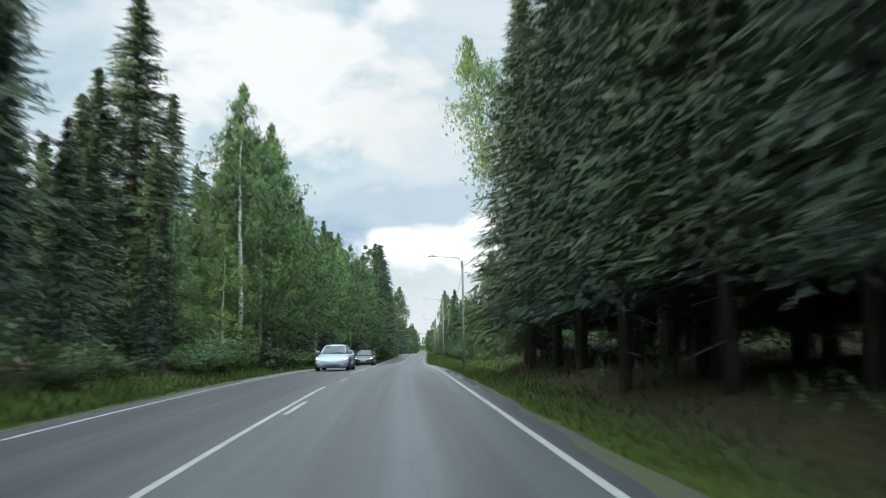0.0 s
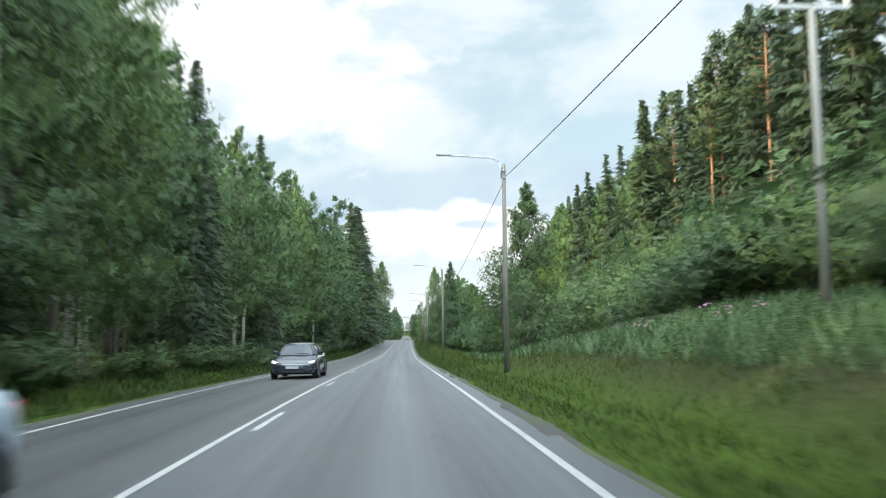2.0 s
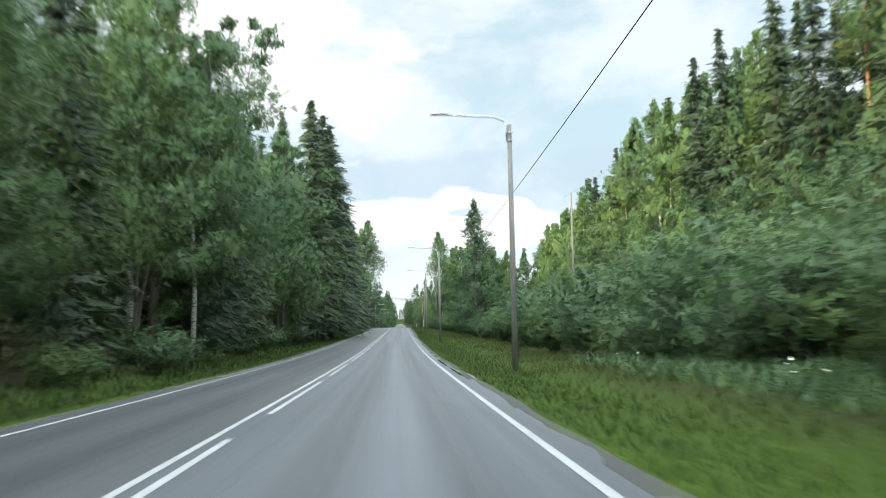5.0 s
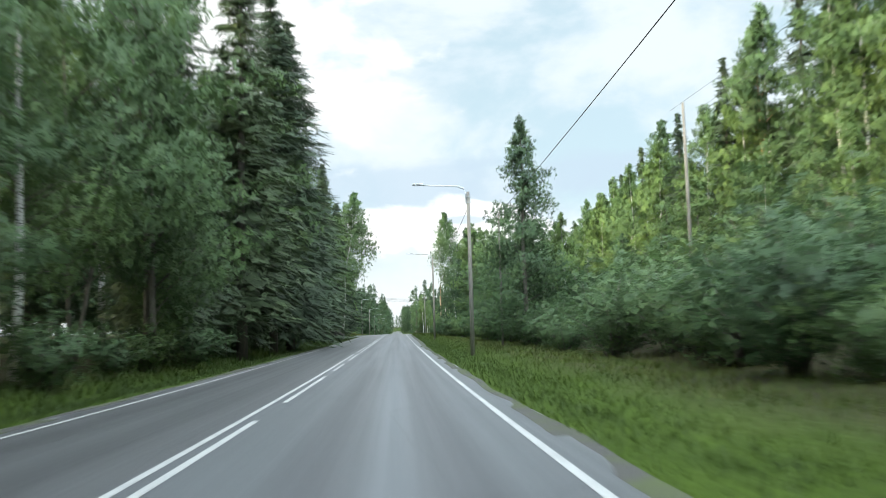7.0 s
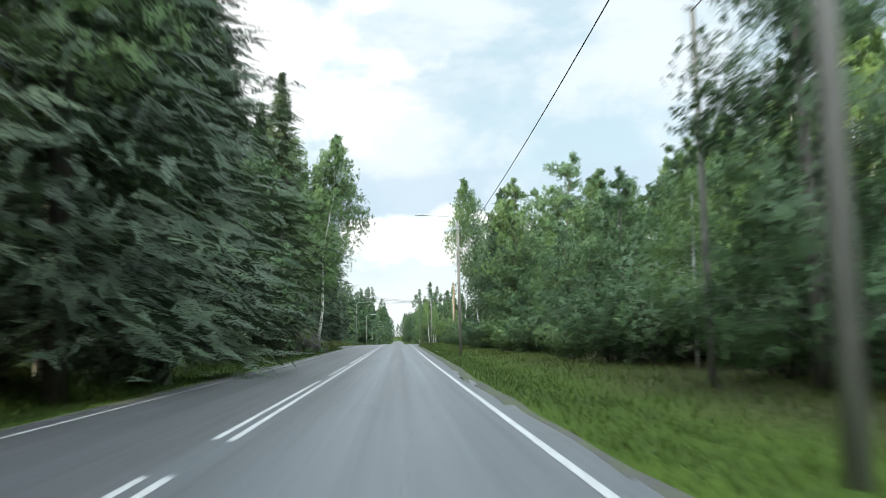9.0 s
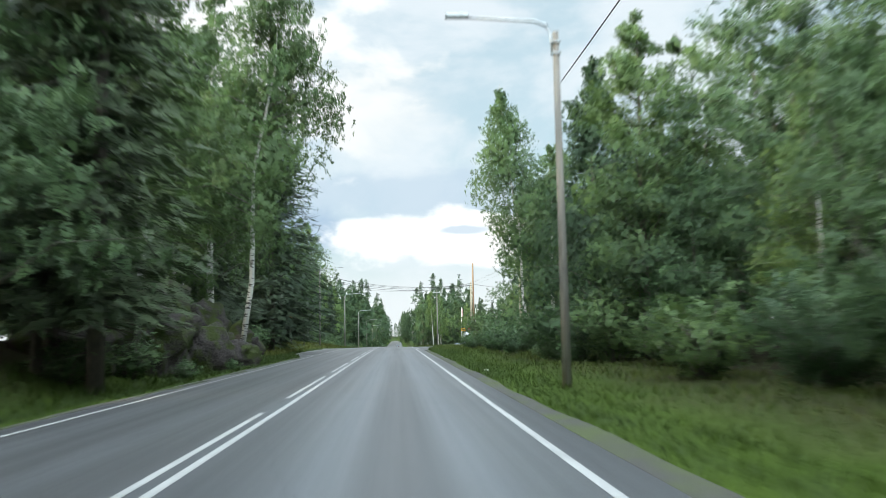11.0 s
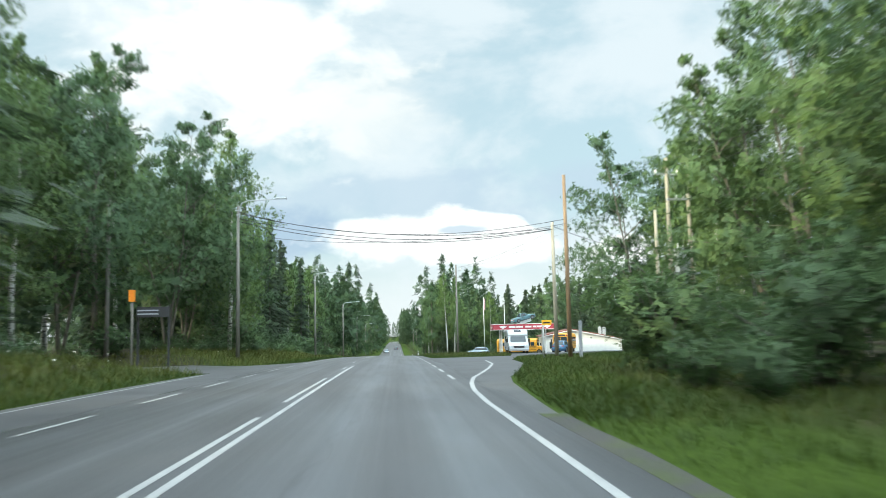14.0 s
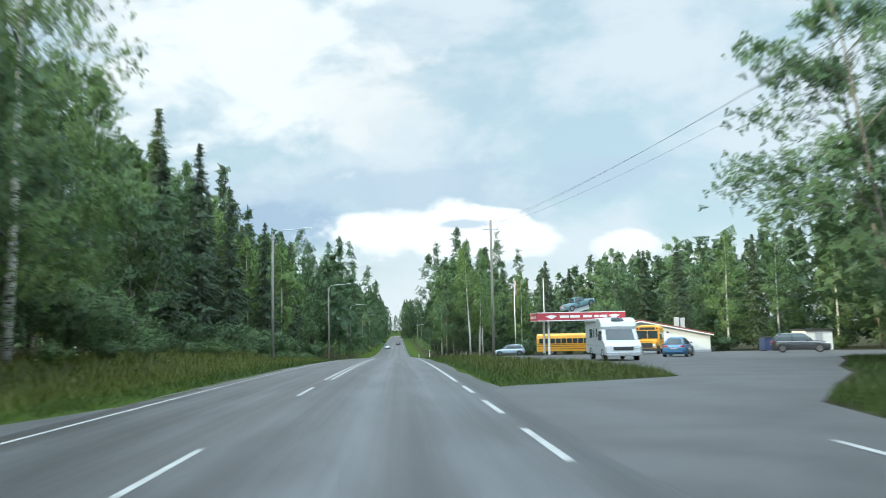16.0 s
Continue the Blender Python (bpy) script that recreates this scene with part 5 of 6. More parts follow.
def body_ring(y, top, w, low, shoulder=None):
    """One cross-section of a car body, front to back at y."""
    s = top - 0.16 if shoulder is None else shoulder
    tall = top - low
    if tall < 0.47:
        half = [(w * q, low + tall * f) for q, f in ((0, 0), (0.80, 0), (0.95, 0.10), (1.0, 0.32), (1.0, 0.55), (0.975, 0.76), (0.90, 0.92), (0.72, 0.985))]
    else:
        half = [(0.0, low), (w * 0.80, low), (w * 0.95, low + 0.07), (w, low + 0.22), (w * 1.0, (low + s) / 2 + 0.08), (w * 0.975, s), (w * 0.90, top - 0.05), (w * 0.72, top - 0.01)]
    pts = [(x, y, z) for x, z in half] + [(0.0, y, top)] + [(-x, y, z) for x, z in reversed(half[1:])]
    return pts


def wheel(parent, x, y, r=0.33, w=0.22):
    s = 1 if x > 0 else -1
    ob = new("wheel")
    ob.parent = parent
    ob.location = (x, y, r)
    ring = lambda rad, dx: [(dx, rad * math.cos(2 * math.pi * k / 20), rad * math.sin(2 * math.pi * k / 20)) for k in range(20)]
    o, i = s * w * 0.5, -s * w * 0.5
    v, f = loft([ring(r * 0.66, i), ring(r * 0.94, i), ring(r, i * 0.7), ring(r, o * 0.7), ring(r * 0.94, o), ring(r * 0.70, o), ring(r * 0.66, o * 0.8)])
    mesh_object("tyre", v, f, M_TYRE, ob, smooth=True)
    v, f = loft([ring(r * 0.67, o * 0.82), ring(r * 0.62, o * 0.95), ring(r * 0.2, o * 0.78), ring(r * 0.08, o * 0.9)])
    rim = mesh_object("rim", v, f, M_RIM, ob)
    return ob


def flip_normals(ob):
    bm = bmesh.new()
    bm.from_mesh(ob.data)
    bmesh.ops.recalc_face_normals(bm, faces=bm.faces)
    bm.to_mesh(ob.data)
    bm.free()
    return ob


def car(name, label, paint, length=4.69, width=1.85, height=1.46, belt=0.98, hood=0.87, cabin=(-1.10, -0.30, 0.85, 1.75), tail=1.06, lit=True, category="car", group="", bed=False, r=0.335):
    """A car with its front towards -y: lofted body, glazed cabin, wheels, lamps, plates and mirrors."""
    ob = new(name)
    L, w = length / 2, width / 2
    c0, c1, c2, c3 = cabin
    rings = [body_ring(-L, hood - 0.36, w * 0.26, 0.42), body_ring(-L + 0.015, hood - 0.31, w * 0.50, 0.36), body_ring(-L + 0.05, hood - 0.26, w * 0.68, 0.28), body_ring(-L + 0.12, hood - 0.205, w * 0.81, 0.215), body_ring(-L + 0.24, hood - 0.145, w * 0.90, 0.18), body_ring(-L + 0.45, hood - 0.075, w * 0.965, 0.17),
             body_ring(-L + 0.85, hood + 0.005, w * 0.99, 0.17), body_ring(c0 - 0.1, belt - 0.04, w, 0.20), body_ring(c0 + 0.6, belt, w, 0.20), body_ring(0.4, belt + 0.005, w, 0.20),
             body_ring(c3 - 0.5, belt + 0.015, w * 0.995, 0.20), body_ring(c3, tail, w * 0.98, 0.22), body_ring(L - 0.28, tail - 0.01, w * 0.95, 0.26), body_ring(L - 0.06, tail - 0.12, w * 0.86, 0.32),
             body_ring(L, tail - 0.30, w * 0.72, 0.40)]
    v, f = loft(rings)
    flip_normals(mesh_object("body", v, f, paint, ob, smooth=True))

    def cab_ring(z, y0, y1, wb, curve):
        return [(-wb * 0.84, y0, z), (-wb * 0.4, y0 - curve, z), (wb * 0.4, y0 - curve, z), (wb * 0.84, y0, z), (wb, y0 + 0.22, z), (wb * 1.01, (y0 + y1) / 2, z), (wb, y1 - 0.22, z),
                (wb * 0.8, y1, z), (wb * 0.3, y1 + curve * 0.8, z), (-wb * 0.3, y1 + curve * 0.8, z), (-wb * 0.8, y1, z), (-wb, y1 - 0.22, z), (-wb * 1.01, (y0 + y1) / 2, z), (-wb, y0 + 0.22, z)]

    zr = height - 0.10
    lo, mi, up, rf = cab_ring(belt - 0.03, c0, c3, w * 0.90, 0.10), cab_ring((belt + zr) / 2, c0 * 0.55 + c1 * 0.45, c3 * 0.55 + c2 * 0.45, w * 0.80, 0.09), cab_ring(zr, c1 - 0.10, c2 + 0.1, w * 0.67, 0.08), None
    v, f = loft([lo, mi, up])
    flip_normals(mesh_object("glasshouse", v, f, M_GLASS, ob, smooth=False))["label"] = "dark tinted windows"
    v, f = loft([cab_ring(zr - 0.015, c1 - 0.13, c2 + 0.13, w * 0.685, 0.085), cab_ring(zr + 0.05, c1 + 0.05, c2 - 0.05, w * 0.62, 0.07), cab_ring(height, c1 + 0.35, c2 - 0.35, w * 0.42, 0.02)])
    flip_normals(mesh_object("roof", v, f, paint, ob, smooth=True))
    for s in (-1, 1):
        pil = ((lo[3] if s > 0 else lo[0]), (mi[3] if s > 0 else mi[0]), (up[3] if s > 0 else up[0]))
        tube_part("front_pillar", [Vector(p) for p in pil], [0.045, 0.04, 0.04], paint, ob, 6)
        pil = ((lo[7] if s > 0 else lo[10]), (mi[7] if s > 0 else mi[10]), (up[7] if s > 0 else up[10]))
        tube_part("rear_pillar", [Vector(p) for p in pil], [0.09, 0.08, 0.06], paint, ob, 6)
        pil = ((lo[5] if s > 0 else lo[12]), (mi[5] if s > 0 else mi[12]), (up[5] if s > 0 else up[12]))
        tube_part("middle_pillar", [Vector(p) for p in pil], [0.04, 0.04, 0.04], M_BLACKTRIM, ob, 6)
        bm = bmesh.new()
        box(bm, min(s * w * 0.90, s * (w + 0.11)), max(s * w * 0.90, s * (w + 0.11)), c0 + 0.36, c0 + 0.48, belt + 0.02, belt + 0.13, 0.035)
        part("mirror", bm, paint, ob)
        bm = bmesh.new()
        for hx, hy, hz in ((0.63, 0.08, -0.262), (0.62, 0.13, -0.215), (0.80, 0.145, -0.255), (0.79, 0.23, -0.165), (0.925, 0.33, -0.205), (0.895, 0.44, -0.135), (0.66, 0.3, -0.28), (0.85, 0.44, -0.23)):
            bm.verts.new((s * w * hx, -L + hy, hood + hz))
        bmesh.ops.convex_hull(bm, input=bm.verts[:])
        part("headlight", bm, M_LIT if lit else M_LENS, ob, "lit headlight" if lit else "clear headlight")
        bm = bmesh.new()
        x0, x1 = sorted((s * w * 0.50, s * w * 0.84))
        box(bm, x0, x1, L - 0.2, L - 0.02, tail - 0.28, tail - 0.14, 0.02)
        part("tail_light", bm, M_REDLAMP, ob, "red tail light")
        for yy in (-L * 0.615, L * 0.615):
            wheel(ob, s * (w - 0.09), yy, r)
            ring = [(s * (w + 0.004), yy + (r + 0.055) * math.cos(math.pi * k / 12 * 1.1 - 0.15), r + (r + 0.055) * math.sin(math.pi * k / 12 * 1.1 - 0.15)) for k in range(13)]
            tube_part("wheel_arch", [Vector(p) for p in ring], [0.03] * 13, M_BLACKTRIM, ob, 5)
        box_part("sill", (min(s * w * 0.93, s * (w + 0.005)), max(s * w * 0.93, s * (w + 0.005)), -L * 0.42, L * 0.42, 0.19, 0.29), M_BLACKTRIM, ob, 0.01)
        for yy in (c0 + 0.75, 0.62):
            box_part("door_handle", (min(s * w * 0.98, s * (w + 0.02)), max(s * w * 0.98, s * (w + 0.02)), yy + 0.2, yy + 0.4, belt - 0.20, belt - 0.17), paint, ob, 0.005)
    box_part("grille", (-w * 0.50, w * 0.50, -L + 0.03, -L + 0.2, 0.27, 0.345), M_BLACKTRIM, ob, 0.02, "black lower air intake")
    box_part("number_plate", (-0.25, 0.25, -L - 0.02, -L + 0.06, 0.41, 0.51), M_PLATE, ob, 0.004)
    box_part("number_plate", (-0.25, 0.25, L - 0.06, L + 0.015, 0.60, 0.71), M_PLATE, ob, 0.004)
    for s in (-1, 1):
        x0, x1 = sorted((s * w * 0.66, s * w * 0.86))
        box_part("fog_vent", (x0, x1, -L + 0.10, -L + 0.26, 0.36, 0.42), M_BLACKTRIM, ob, 0.015)
    tube_part("wiper", [Vector((0.05, c0 - 0.02, belt + 0.01)), Vector((-w * 0.55, c0 + 0.02, belt + 0.03))], [0.012, 0.01], M_BLACKTRIM, ob, 4)
    tube_part("wiper", [Vector((w * 0.55, c0 - 0.01, belt + 0.01)), Vector((0.02, c0 - 0.04, belt + 0.03))], [0.012, 0.01], M_BLACKTRIM, ob, 4)
    return tagged(ob, label, category, group)


def stand(ob, d, y, turn=0.0, on_road=False, extra=0.0):
    x = float(axis_x(y)) + d
    z = (road_height(d, y) if on_road else float(land(d, y)) + 0.01) + extra
    slope = math.degrees(math.atan2(float(road_z(y + 2) - road_z(y - 2)), 4.0 * ALONG)) if on_road else 0.0
    ob.matrix_basis = pose(x, y * ALONG, z, slope, 0, turn)
    return ob


stand(car("sedan", "white electric sedan with lit headlights in the oncoming lane", M_WHITEPAINT), -1.62, 37.3, 0, True)
stand(car("sedan", "charcoal black sedan with lit headlights in the oncoming lane", M_BLACKPAINT), -1.80, 61.6, 0, True)
stand(car("sedan", "small white sedan far away in the oncoming lane", M_WHITEPAINT), -1.9, 520, 0, True)
stand(car("sedan", "dark car far away driving off", M_DARKPAINT, lit=False), 2.2, 560, 180, True)
stand(car("hatchback", "blue hatchback parked on the station yard", M_BLUEPAINT, 4.1, 1.76, 1.48, 0.98, 0.86, (-0.85, -0.1, 1.2, 1.85), 1.02, lit=False), 23.4, 317.5, 152)
stand(car("suv", "dark grey estate SUV with roof rails parked on the yard", M_DARKPAINT, 4.85, 1.90, 1.70, 1.08, 1.0, (-0.95, -0.2, 1.65, 2.25), 1.12, lit=False, r=0.37), 37.6, 325, 66)
stand(car("estate_car", "white estate car parked beside the canopy", M_WHITEPAINT, 4.6, 1.80, 1.55, 0.98, 0.88, (-0.9, -0.15, 1.6, 2.1), 1.04, lit=False), 18.0, 362, -90)


def camper():
    """A motorhome with its front towards -y."""
    ob = new("motorhome")
    w = 1.13

    def prof(x, k):
        base = [(-3.42, 0.42), (-3.46, 0.62), (-3.40, 0.95), (-3.18, 1.16), (-2.62, 1.36), (-2.12, 2.02), (-2.16, 2.20), (-2.02, 2.46), (-1.72, 2.68), (-1.20, 2.76), (0.8, 2.74), (3.30, 2.72), (3.44, 2.60), (3.46, 0.50), (3.3, 0.40)]
        cy, cz = 0.0, 1.5
        return [(x, cy + (y - cy) * k, cz + (z - cz) * (1 - (1 - k) * 1.6)) for y, z in base]

    v, f = loft([prof(-w, 0.985), prof(-w + 0.09, 1.0), prof(w - 0.09, 1.0), prof(w, 0.985)])
    flip_normals(mesh_object("body", v, f, M_CREAM, ob))
    bm = bmesh.new()
    q = [bm.verts.new(p) for p in ((-0.90, -2.66, 1.37), (0.90, -2.66, 1.37), (0.84, -2.17, 2.02), (-0.84, -2.17, 2.02))]
    q2 = [bm.verts.new((p.co.x, p.co.y + 0.05, p.co.z - 0.03)) for p in q]
    bm.faces.new(q)
    for i in range(4):
        bm.faces.new((q[i], q2[i], q2[(i + 1) % 4], q[(i + 1) % 4]))
    part("windscreen", bm, M_GLASS, ob, "dark raked windscreen")
    bm = bmesh.new()
    q = [bm.verts.new(p) for p in ((-0.42, -1.98, 2.53), (0.42, -1.98, 2.53), (0.36, -1.62, 2.735), (-0.36, -1.62, 2.735))]
    bm.faces.new(q)
    bmesh.ops.solidify(bm, geom=bm.faces[:], thickness=0.03)
    part("skylight", bm, M_GLASS, ob, "dark skylight over the cab")
    box_part("grille", (-0.62, 0.62, -3.475, -3.3, 0.72, 0.95), M_BLACKTRIM, ob, 0.03, "black radiator grille")
    box_part("bumper", (-1.08, 1.08, -3.53, -3.2, 0.36, 0.62), M_GREYTRIM, ob, 0.06, "grey front bumper")
    box_part("number_plate", (-0.26, 0.26, -3.56, -3.5, 0.46, 0.58), M_PLATE, ob)
    for s in (-1, 1):
        x0, x1 = sorted((s * 0.66, s * 1.06))
        box_part("headlight", (x0, x1, -3.44, -3.1, 0.80, 1.04), M_LENS, ob, 0.05)
        x0, x1 = sorted((s * 1.10, s * 1.145))
        box_part("cab_window", (x0, x1, -2.30, -1.35, 1.32, 1.92), M_GLASS, ob, 0.02, "dark cab side window")
        box_part("side_window", (x0, x1, 0.9, 1.9, 1.45, 2.05), M_GLASS, ob, 0.02)
        box_part("side_window", (x0, x1, -0.9, -0.45, 1.5, 2.1), M_GLASS, ob, 0.02)
        box_part("side_stripe", (x0, x1, -1.2, 3.2, 0.92, 1.00), M_GREYTRIM, ob)
        x0, x1 = sorted((s * 1.14, s * 1.36))
        box_part("mirror", (x0, x1, -2.44, -2.30, 1.35, 1.72), M_BLACKTRIM, ob, 0.03)
        for yy in (-2.45, 1.55):
            wheel(ob, s * 1.0, yy, 0.34, 0.24)
            tube_part("wheel_arch", [Vector((s * 1.135, yy + 0.42 * math.cos(math.pi * k / 10), 0.36 + 0.42 * math.sin(math.pi * k / 10))) for k in range(11)], [0.035] * 11, M_BLACKTRIM, ob, 5)
    bm = bmesh.new()
    box(bm, -1.15, -1.11, -0.1, 0.55, 0.6, 2.35, 0.01)
    door = part("entry_door", bm, M_CREAM, ob, "white side entry door")
    box_part("door_window", (-1.165, -1.14, 0.05, 0.4, 1.5, 2.1), M_GLASS, door, 0.01)
    box_part("awning", (-1.26, -1.12, -0.6, 3.2, 2.50, 2.63), M_GREYTRIM, ob, 0.03, "rolled grey awning")
    box_part("roof_vent", (-0.35, 0.35, 0.3, 0.9, 2.72, 2.84), M_GREYTRIM, ob, 0.03)
    return tagged(ob, "white motorhome parked at the edge of the station yard", "motorhome")


stand(camper(), 16.4, 311.6, -3)


def school_bus():
    ob = new("school_bus")
    w = 1.2

    def arch(y, top):
        pts = [(-w, y, 0.55), (-w, y, 2.3), (-w * 0.93, y, top - 0.28), (-w * 0.7, y, top - 0.07), (-w * 0.3, y, top), (w * 0.3, y, top), (w * 0.7, y, top - 0.07), (w * 0.93, y, top - 0.28), (w, y, 2.3), (w, y, 0.55)]
        return pts

    v, f = loft([arch(-2.6, 2.86), arch(-2.5, 2.95), arch(4.9, 2.95), arch(5.0, 2.88)])
    flip_normals(mesh_object("body", v, f, M_YELLOW, ob))
    v, f = loft([[(x, -3.9 + 0.06 * abs(x), z) for x, z in ((-0.85, 0.55), (-0.9, 1.25), (-0.7, 1.42), (0.7, 1.42), (0.9, 1.25), (0.85, 0.55))],
                 [(x, -2.55, z) for x, z in ((-1.0, 0.55), (-1.05, 1.4), (-0.85, 1.58), (0.85, 1.58), (1.05, 1.4), (1.0, 0.55))]])
    flip_normals(mesh_object("bonnet", v, f, M_YELLOW, ob))
    box_part("grille", (-0.55, 0.55, -3.92, -3.8, 0.75, 1.2), M_BLACKTRIM, ob, 0.02, "black radiator grille")
    box_part("bumper", (-1.15, 1.15, -4.05, -3.85, 0.42, 0.68), M_BLACKTRIM, ob, 0.03, "black steel bumper")
    box_part("windscreen", (-1.0, 1.0, -2.64, -2.58, 1.62, 2.38), M_GLASS, ob, 0.02, "dark split windscreen")
    box_part("screen_post", (-0.03, 0.03, -2.66, -2.6, 1.62, 2.38), M_YELLOW, ob)
    box_part("header_sign", (-0.75, 0.75, -2.63, -2.52, 2.48, 2.72), M_BLACKTRIM, ob, 0.02)
    for s in (-1, 1):
        for k in range(9):
            x0, x1 = sorted((s * 1.185, s * 1.215))
            box_part("side_window", (x0, x1, -2.1 + 0.76 * k, -1.45 + 0.76 * k, 1.62, 2.28), M_GLASS, ob, 0.01)
        for z in (0.85, 1.18, 1.45):
            x0, x1 = sorted((s * 1.19, s * 1.215))
            box_part("rub_rail", (x0, x1, -2.4, 4.9, z, z + 0.06), M_BLACKTRIM, ob)
        x0, x1 = sorted((s * 0.58, s * 0.84))
        box_part("headlight", (x0, x1, -3.93, -3.8, 0.85, 1.08), M_LENS, ob, 0.03)
        x0, x1 = sorted((s * 0.86, s * 1.02))
        box_part("flasher", (x0, x1, -2.66, -2.55, 2.52, 2.70), M_REDLAMP, ob, 0.03, "red roof flasher")
        x0, x1 = sorted((s * 1.2, s * 1.42))
        box_part("mirror", (x0, x1, -3.0, -2.85, 1.6, 2.05), M_BLACKTRIM, ob, 0.03)
        for yy in (-3.0, 3.0):
            wheel(ob, s * 1.05, yy, 0.48, 0.28)
    return tagged(ob, "yellow American style school bus parked on the yard", "school bus", "school buses")


bus = school_bus()
stand(bus, 28.0, 335, -21)
b2 = copy_thing(bus, Matrix.Identity(4))
stand(b2, 26.4, 358, 72)

# ---- station: canopy, building, flags ----
M_RED = simple("red_fascia", (0.30, 0.030, 0.045), 0.45)
M_WHITEWALL = simple("white_render_wall", (0.56, 0.56, 0.54), 0.85, 0, 0.06, 1.5, 0.2)
M_ROOFRED = simple("red_metal_roof", (0.17, 0.065, 0.05), 0.5, 0.1, 0.15)
M_WHITEMETAL = simple("white_metal", (0.60, 0.60, 0.59), 0.4)
M_YELLOWSIGN = simple("yellow_sign_face", (0.75, 0.42, 0.02), 0.5)
M_ORANGE = simple("orange_plate", (0.80, 0.25, 0.02), 0.5)
M_BLUEBIN = simple("blue_container_paint", (0.022, 0.035, 0.085), 0.5)
cz = float(land(22, 345))
can = new("forecourt_canopy")
can.matrix_basis = pose(18.6, 346 * ALONG, cz, 0, 0, -4)
top = -1.25 - cz
box_part("deck", (-5.2, 5.2, 0.06, 9.0, top - 0.85, top - 0.1), M_WHITEMETAL, can, 0.02)
box_part("front_fascia", (-5.25, 5.25, -0.06, 0.05, top - 1.05, top), M_RED, can, 0.01, "red and white fascia band")
box_part("side_fascia", (-5.32, -5.21, -0.05, 9.0, top - 1.05, top), M_RED, can, 0.01, "red and white fascia band")
for z in (top - 0.09, top - 1.05):
    box_part("white_trim", (-5.26, 5.26, -0.085, -0.062, z, z + 0.09), M_WHITEMETAL, can)
    box_part("white_trim", (-5.345, -5.322, -0.06, 9.0, z, z + 0.09), M_WHITEMETAL, can)
for a, b in ((-4.3, -2.9), (3.2, 4.6)):
    bm = bmesh.new()
    vs = [bm.verts.new(p) for p in ((a, -0.075, top - 0.45), ((a + b) / 2, -0.075, top - 0.85), (b, -0.075, top - 0.45), ((a + b) / 2, -0.075, top - 0.32))]
    bm.faces.new(vs)
    part("emblem", bm, M_WHITEMETAL, can, "plain white wing-shaped emblem")
for a, b in ((-2.6, -1.5), (-1.35, -0.2), (0.2, 1.25), (1.5, 2.05), (2.15, 3.0)):
    box_part("lettering_bar", (a, b, -0.078, -0.062, top - 0.68, top - 0.40), M_WHITEMETAL, can)
for k in range(4):
    box_part("lettering_bar", (-5.338, -5.322, 1.0 + 1.9 * k, 2.4 + 1.9 * k, top - 0.70, top - 0.42), M_WHITEMETAL, can)
for x in (-3.8, 3.8):
    for y in (1.5, 7.0):
        box_part("column", (x - 0.12, x + 0.12, y - 0.12, y + 0.12, 0, top - 0.85), M_WHITEMETAL, can, 0.01)
tagged(can, "flat forecourt canopy with a red and white fascia", "canopy")

# building with a long sloping roof
bz = float(land(36, 358))
bl = new("diner_building")
bl.matrix_basis = pose(30.5, 356 * ALONG, bz - 0.05, 0, 0, -6)
bm = bmesh.new()
fr = [(-6.5, 0.0), (8.2, 0.0), (8.2, 2.5), (-1.0, 4.4), (-6.5, 3.3)]
a = [bm.verts.new((x, 0, z)) for x, z in fr]
b = [bm.verts.new((x, 12, z)) for x, z in fr]
bm.faces.new(a)
bm.faces.new(b[::-1])
for i in range(5):
    bm.faces.new((a[i], b[i], b[(i + 1) % 5], a[(i + 1) % 5]))
bmesh.ops.recalc_face_normals(bm, faces=bm.faces)
part("wall", bm, M_WHITEWALL, bl)
for (x0, z0), (x1, z1) in (((-1.0, 4.4), (8.6, 2.42)), ((-6.9, 3.22), (-1.0, 4.4))):
    bm = bmesh.new()
    vs = [bm.verts.new((x, y, z + dz)) for dz in (0.02, 0.22) for x, z, y in ((x0, z0, -0.5), (x1, z1, -0.5), (x1, z1, 12.5), (x0, z0, 12.5))]
    for q in ((0, 3, 2, 1), (4, 5, 6, 7), (0, 1, 5, 4), (1, 2, 6, 5), (2, 3, 7, 6), (3, 0, 4, 7)):
        bm.faces.new([vs[i] for i in q])
    roof = part("roof", bm, M_ROOFRED, bl, "red sheet metal roof")
    bm = bmesh.new()
    vs = [bm.verts.new((x, y, z + dz)) for dz in (-0.12, 0.03) for x, z, y in ((x0, z0, -0.53), (x1, z1, -0.53), (x1, z1, -0.505), (x0, z0, -0.505))]
    for q in ((0, 3, 2, 1), (4, 5, 6, 7), (0, 1, 5, 4), (1, 2, 6, 5), (2, 3, 7, 6), (3, 0, 4, 7)):
        bm.faces.new([vs[i] for i in q])
    part("verge_board", bm, M_WHITEMETAL, roof, "white verge board")
for x, h in ((4.8, 4.9), (5.6, 4.8)):
    box_part("chimney", (x - 0.3, x + 0.3, 4, 4.6, 3.0, h), M_STEEL, bl, 0.02)
box_part("plinth", (-6.55, 8.25, -0.04, -0.004, 0.0, 0.45), M_GREYTRIM, bl)
for x in (-4.5, -2.0):
    win = box_part("window", (x - 0.7, x + 0.7, -0.05, -0.004, 1.0, 2.2), M_GLASS, bl, 0.01)
    box_part("window_frame", (x - 0.78, x + 0.78, -0.04, -0.006, 2.2, 2.3), M_WHITEMETAL, win)
lampw = box_part("wall_lamp", (2.4, 2.7, -0.14, -0.004, 2.75, 2.95), M_BLACKTRIM, bl, 0.02)
tagged(bl, "low white building with a sloping red metal roof", "building")

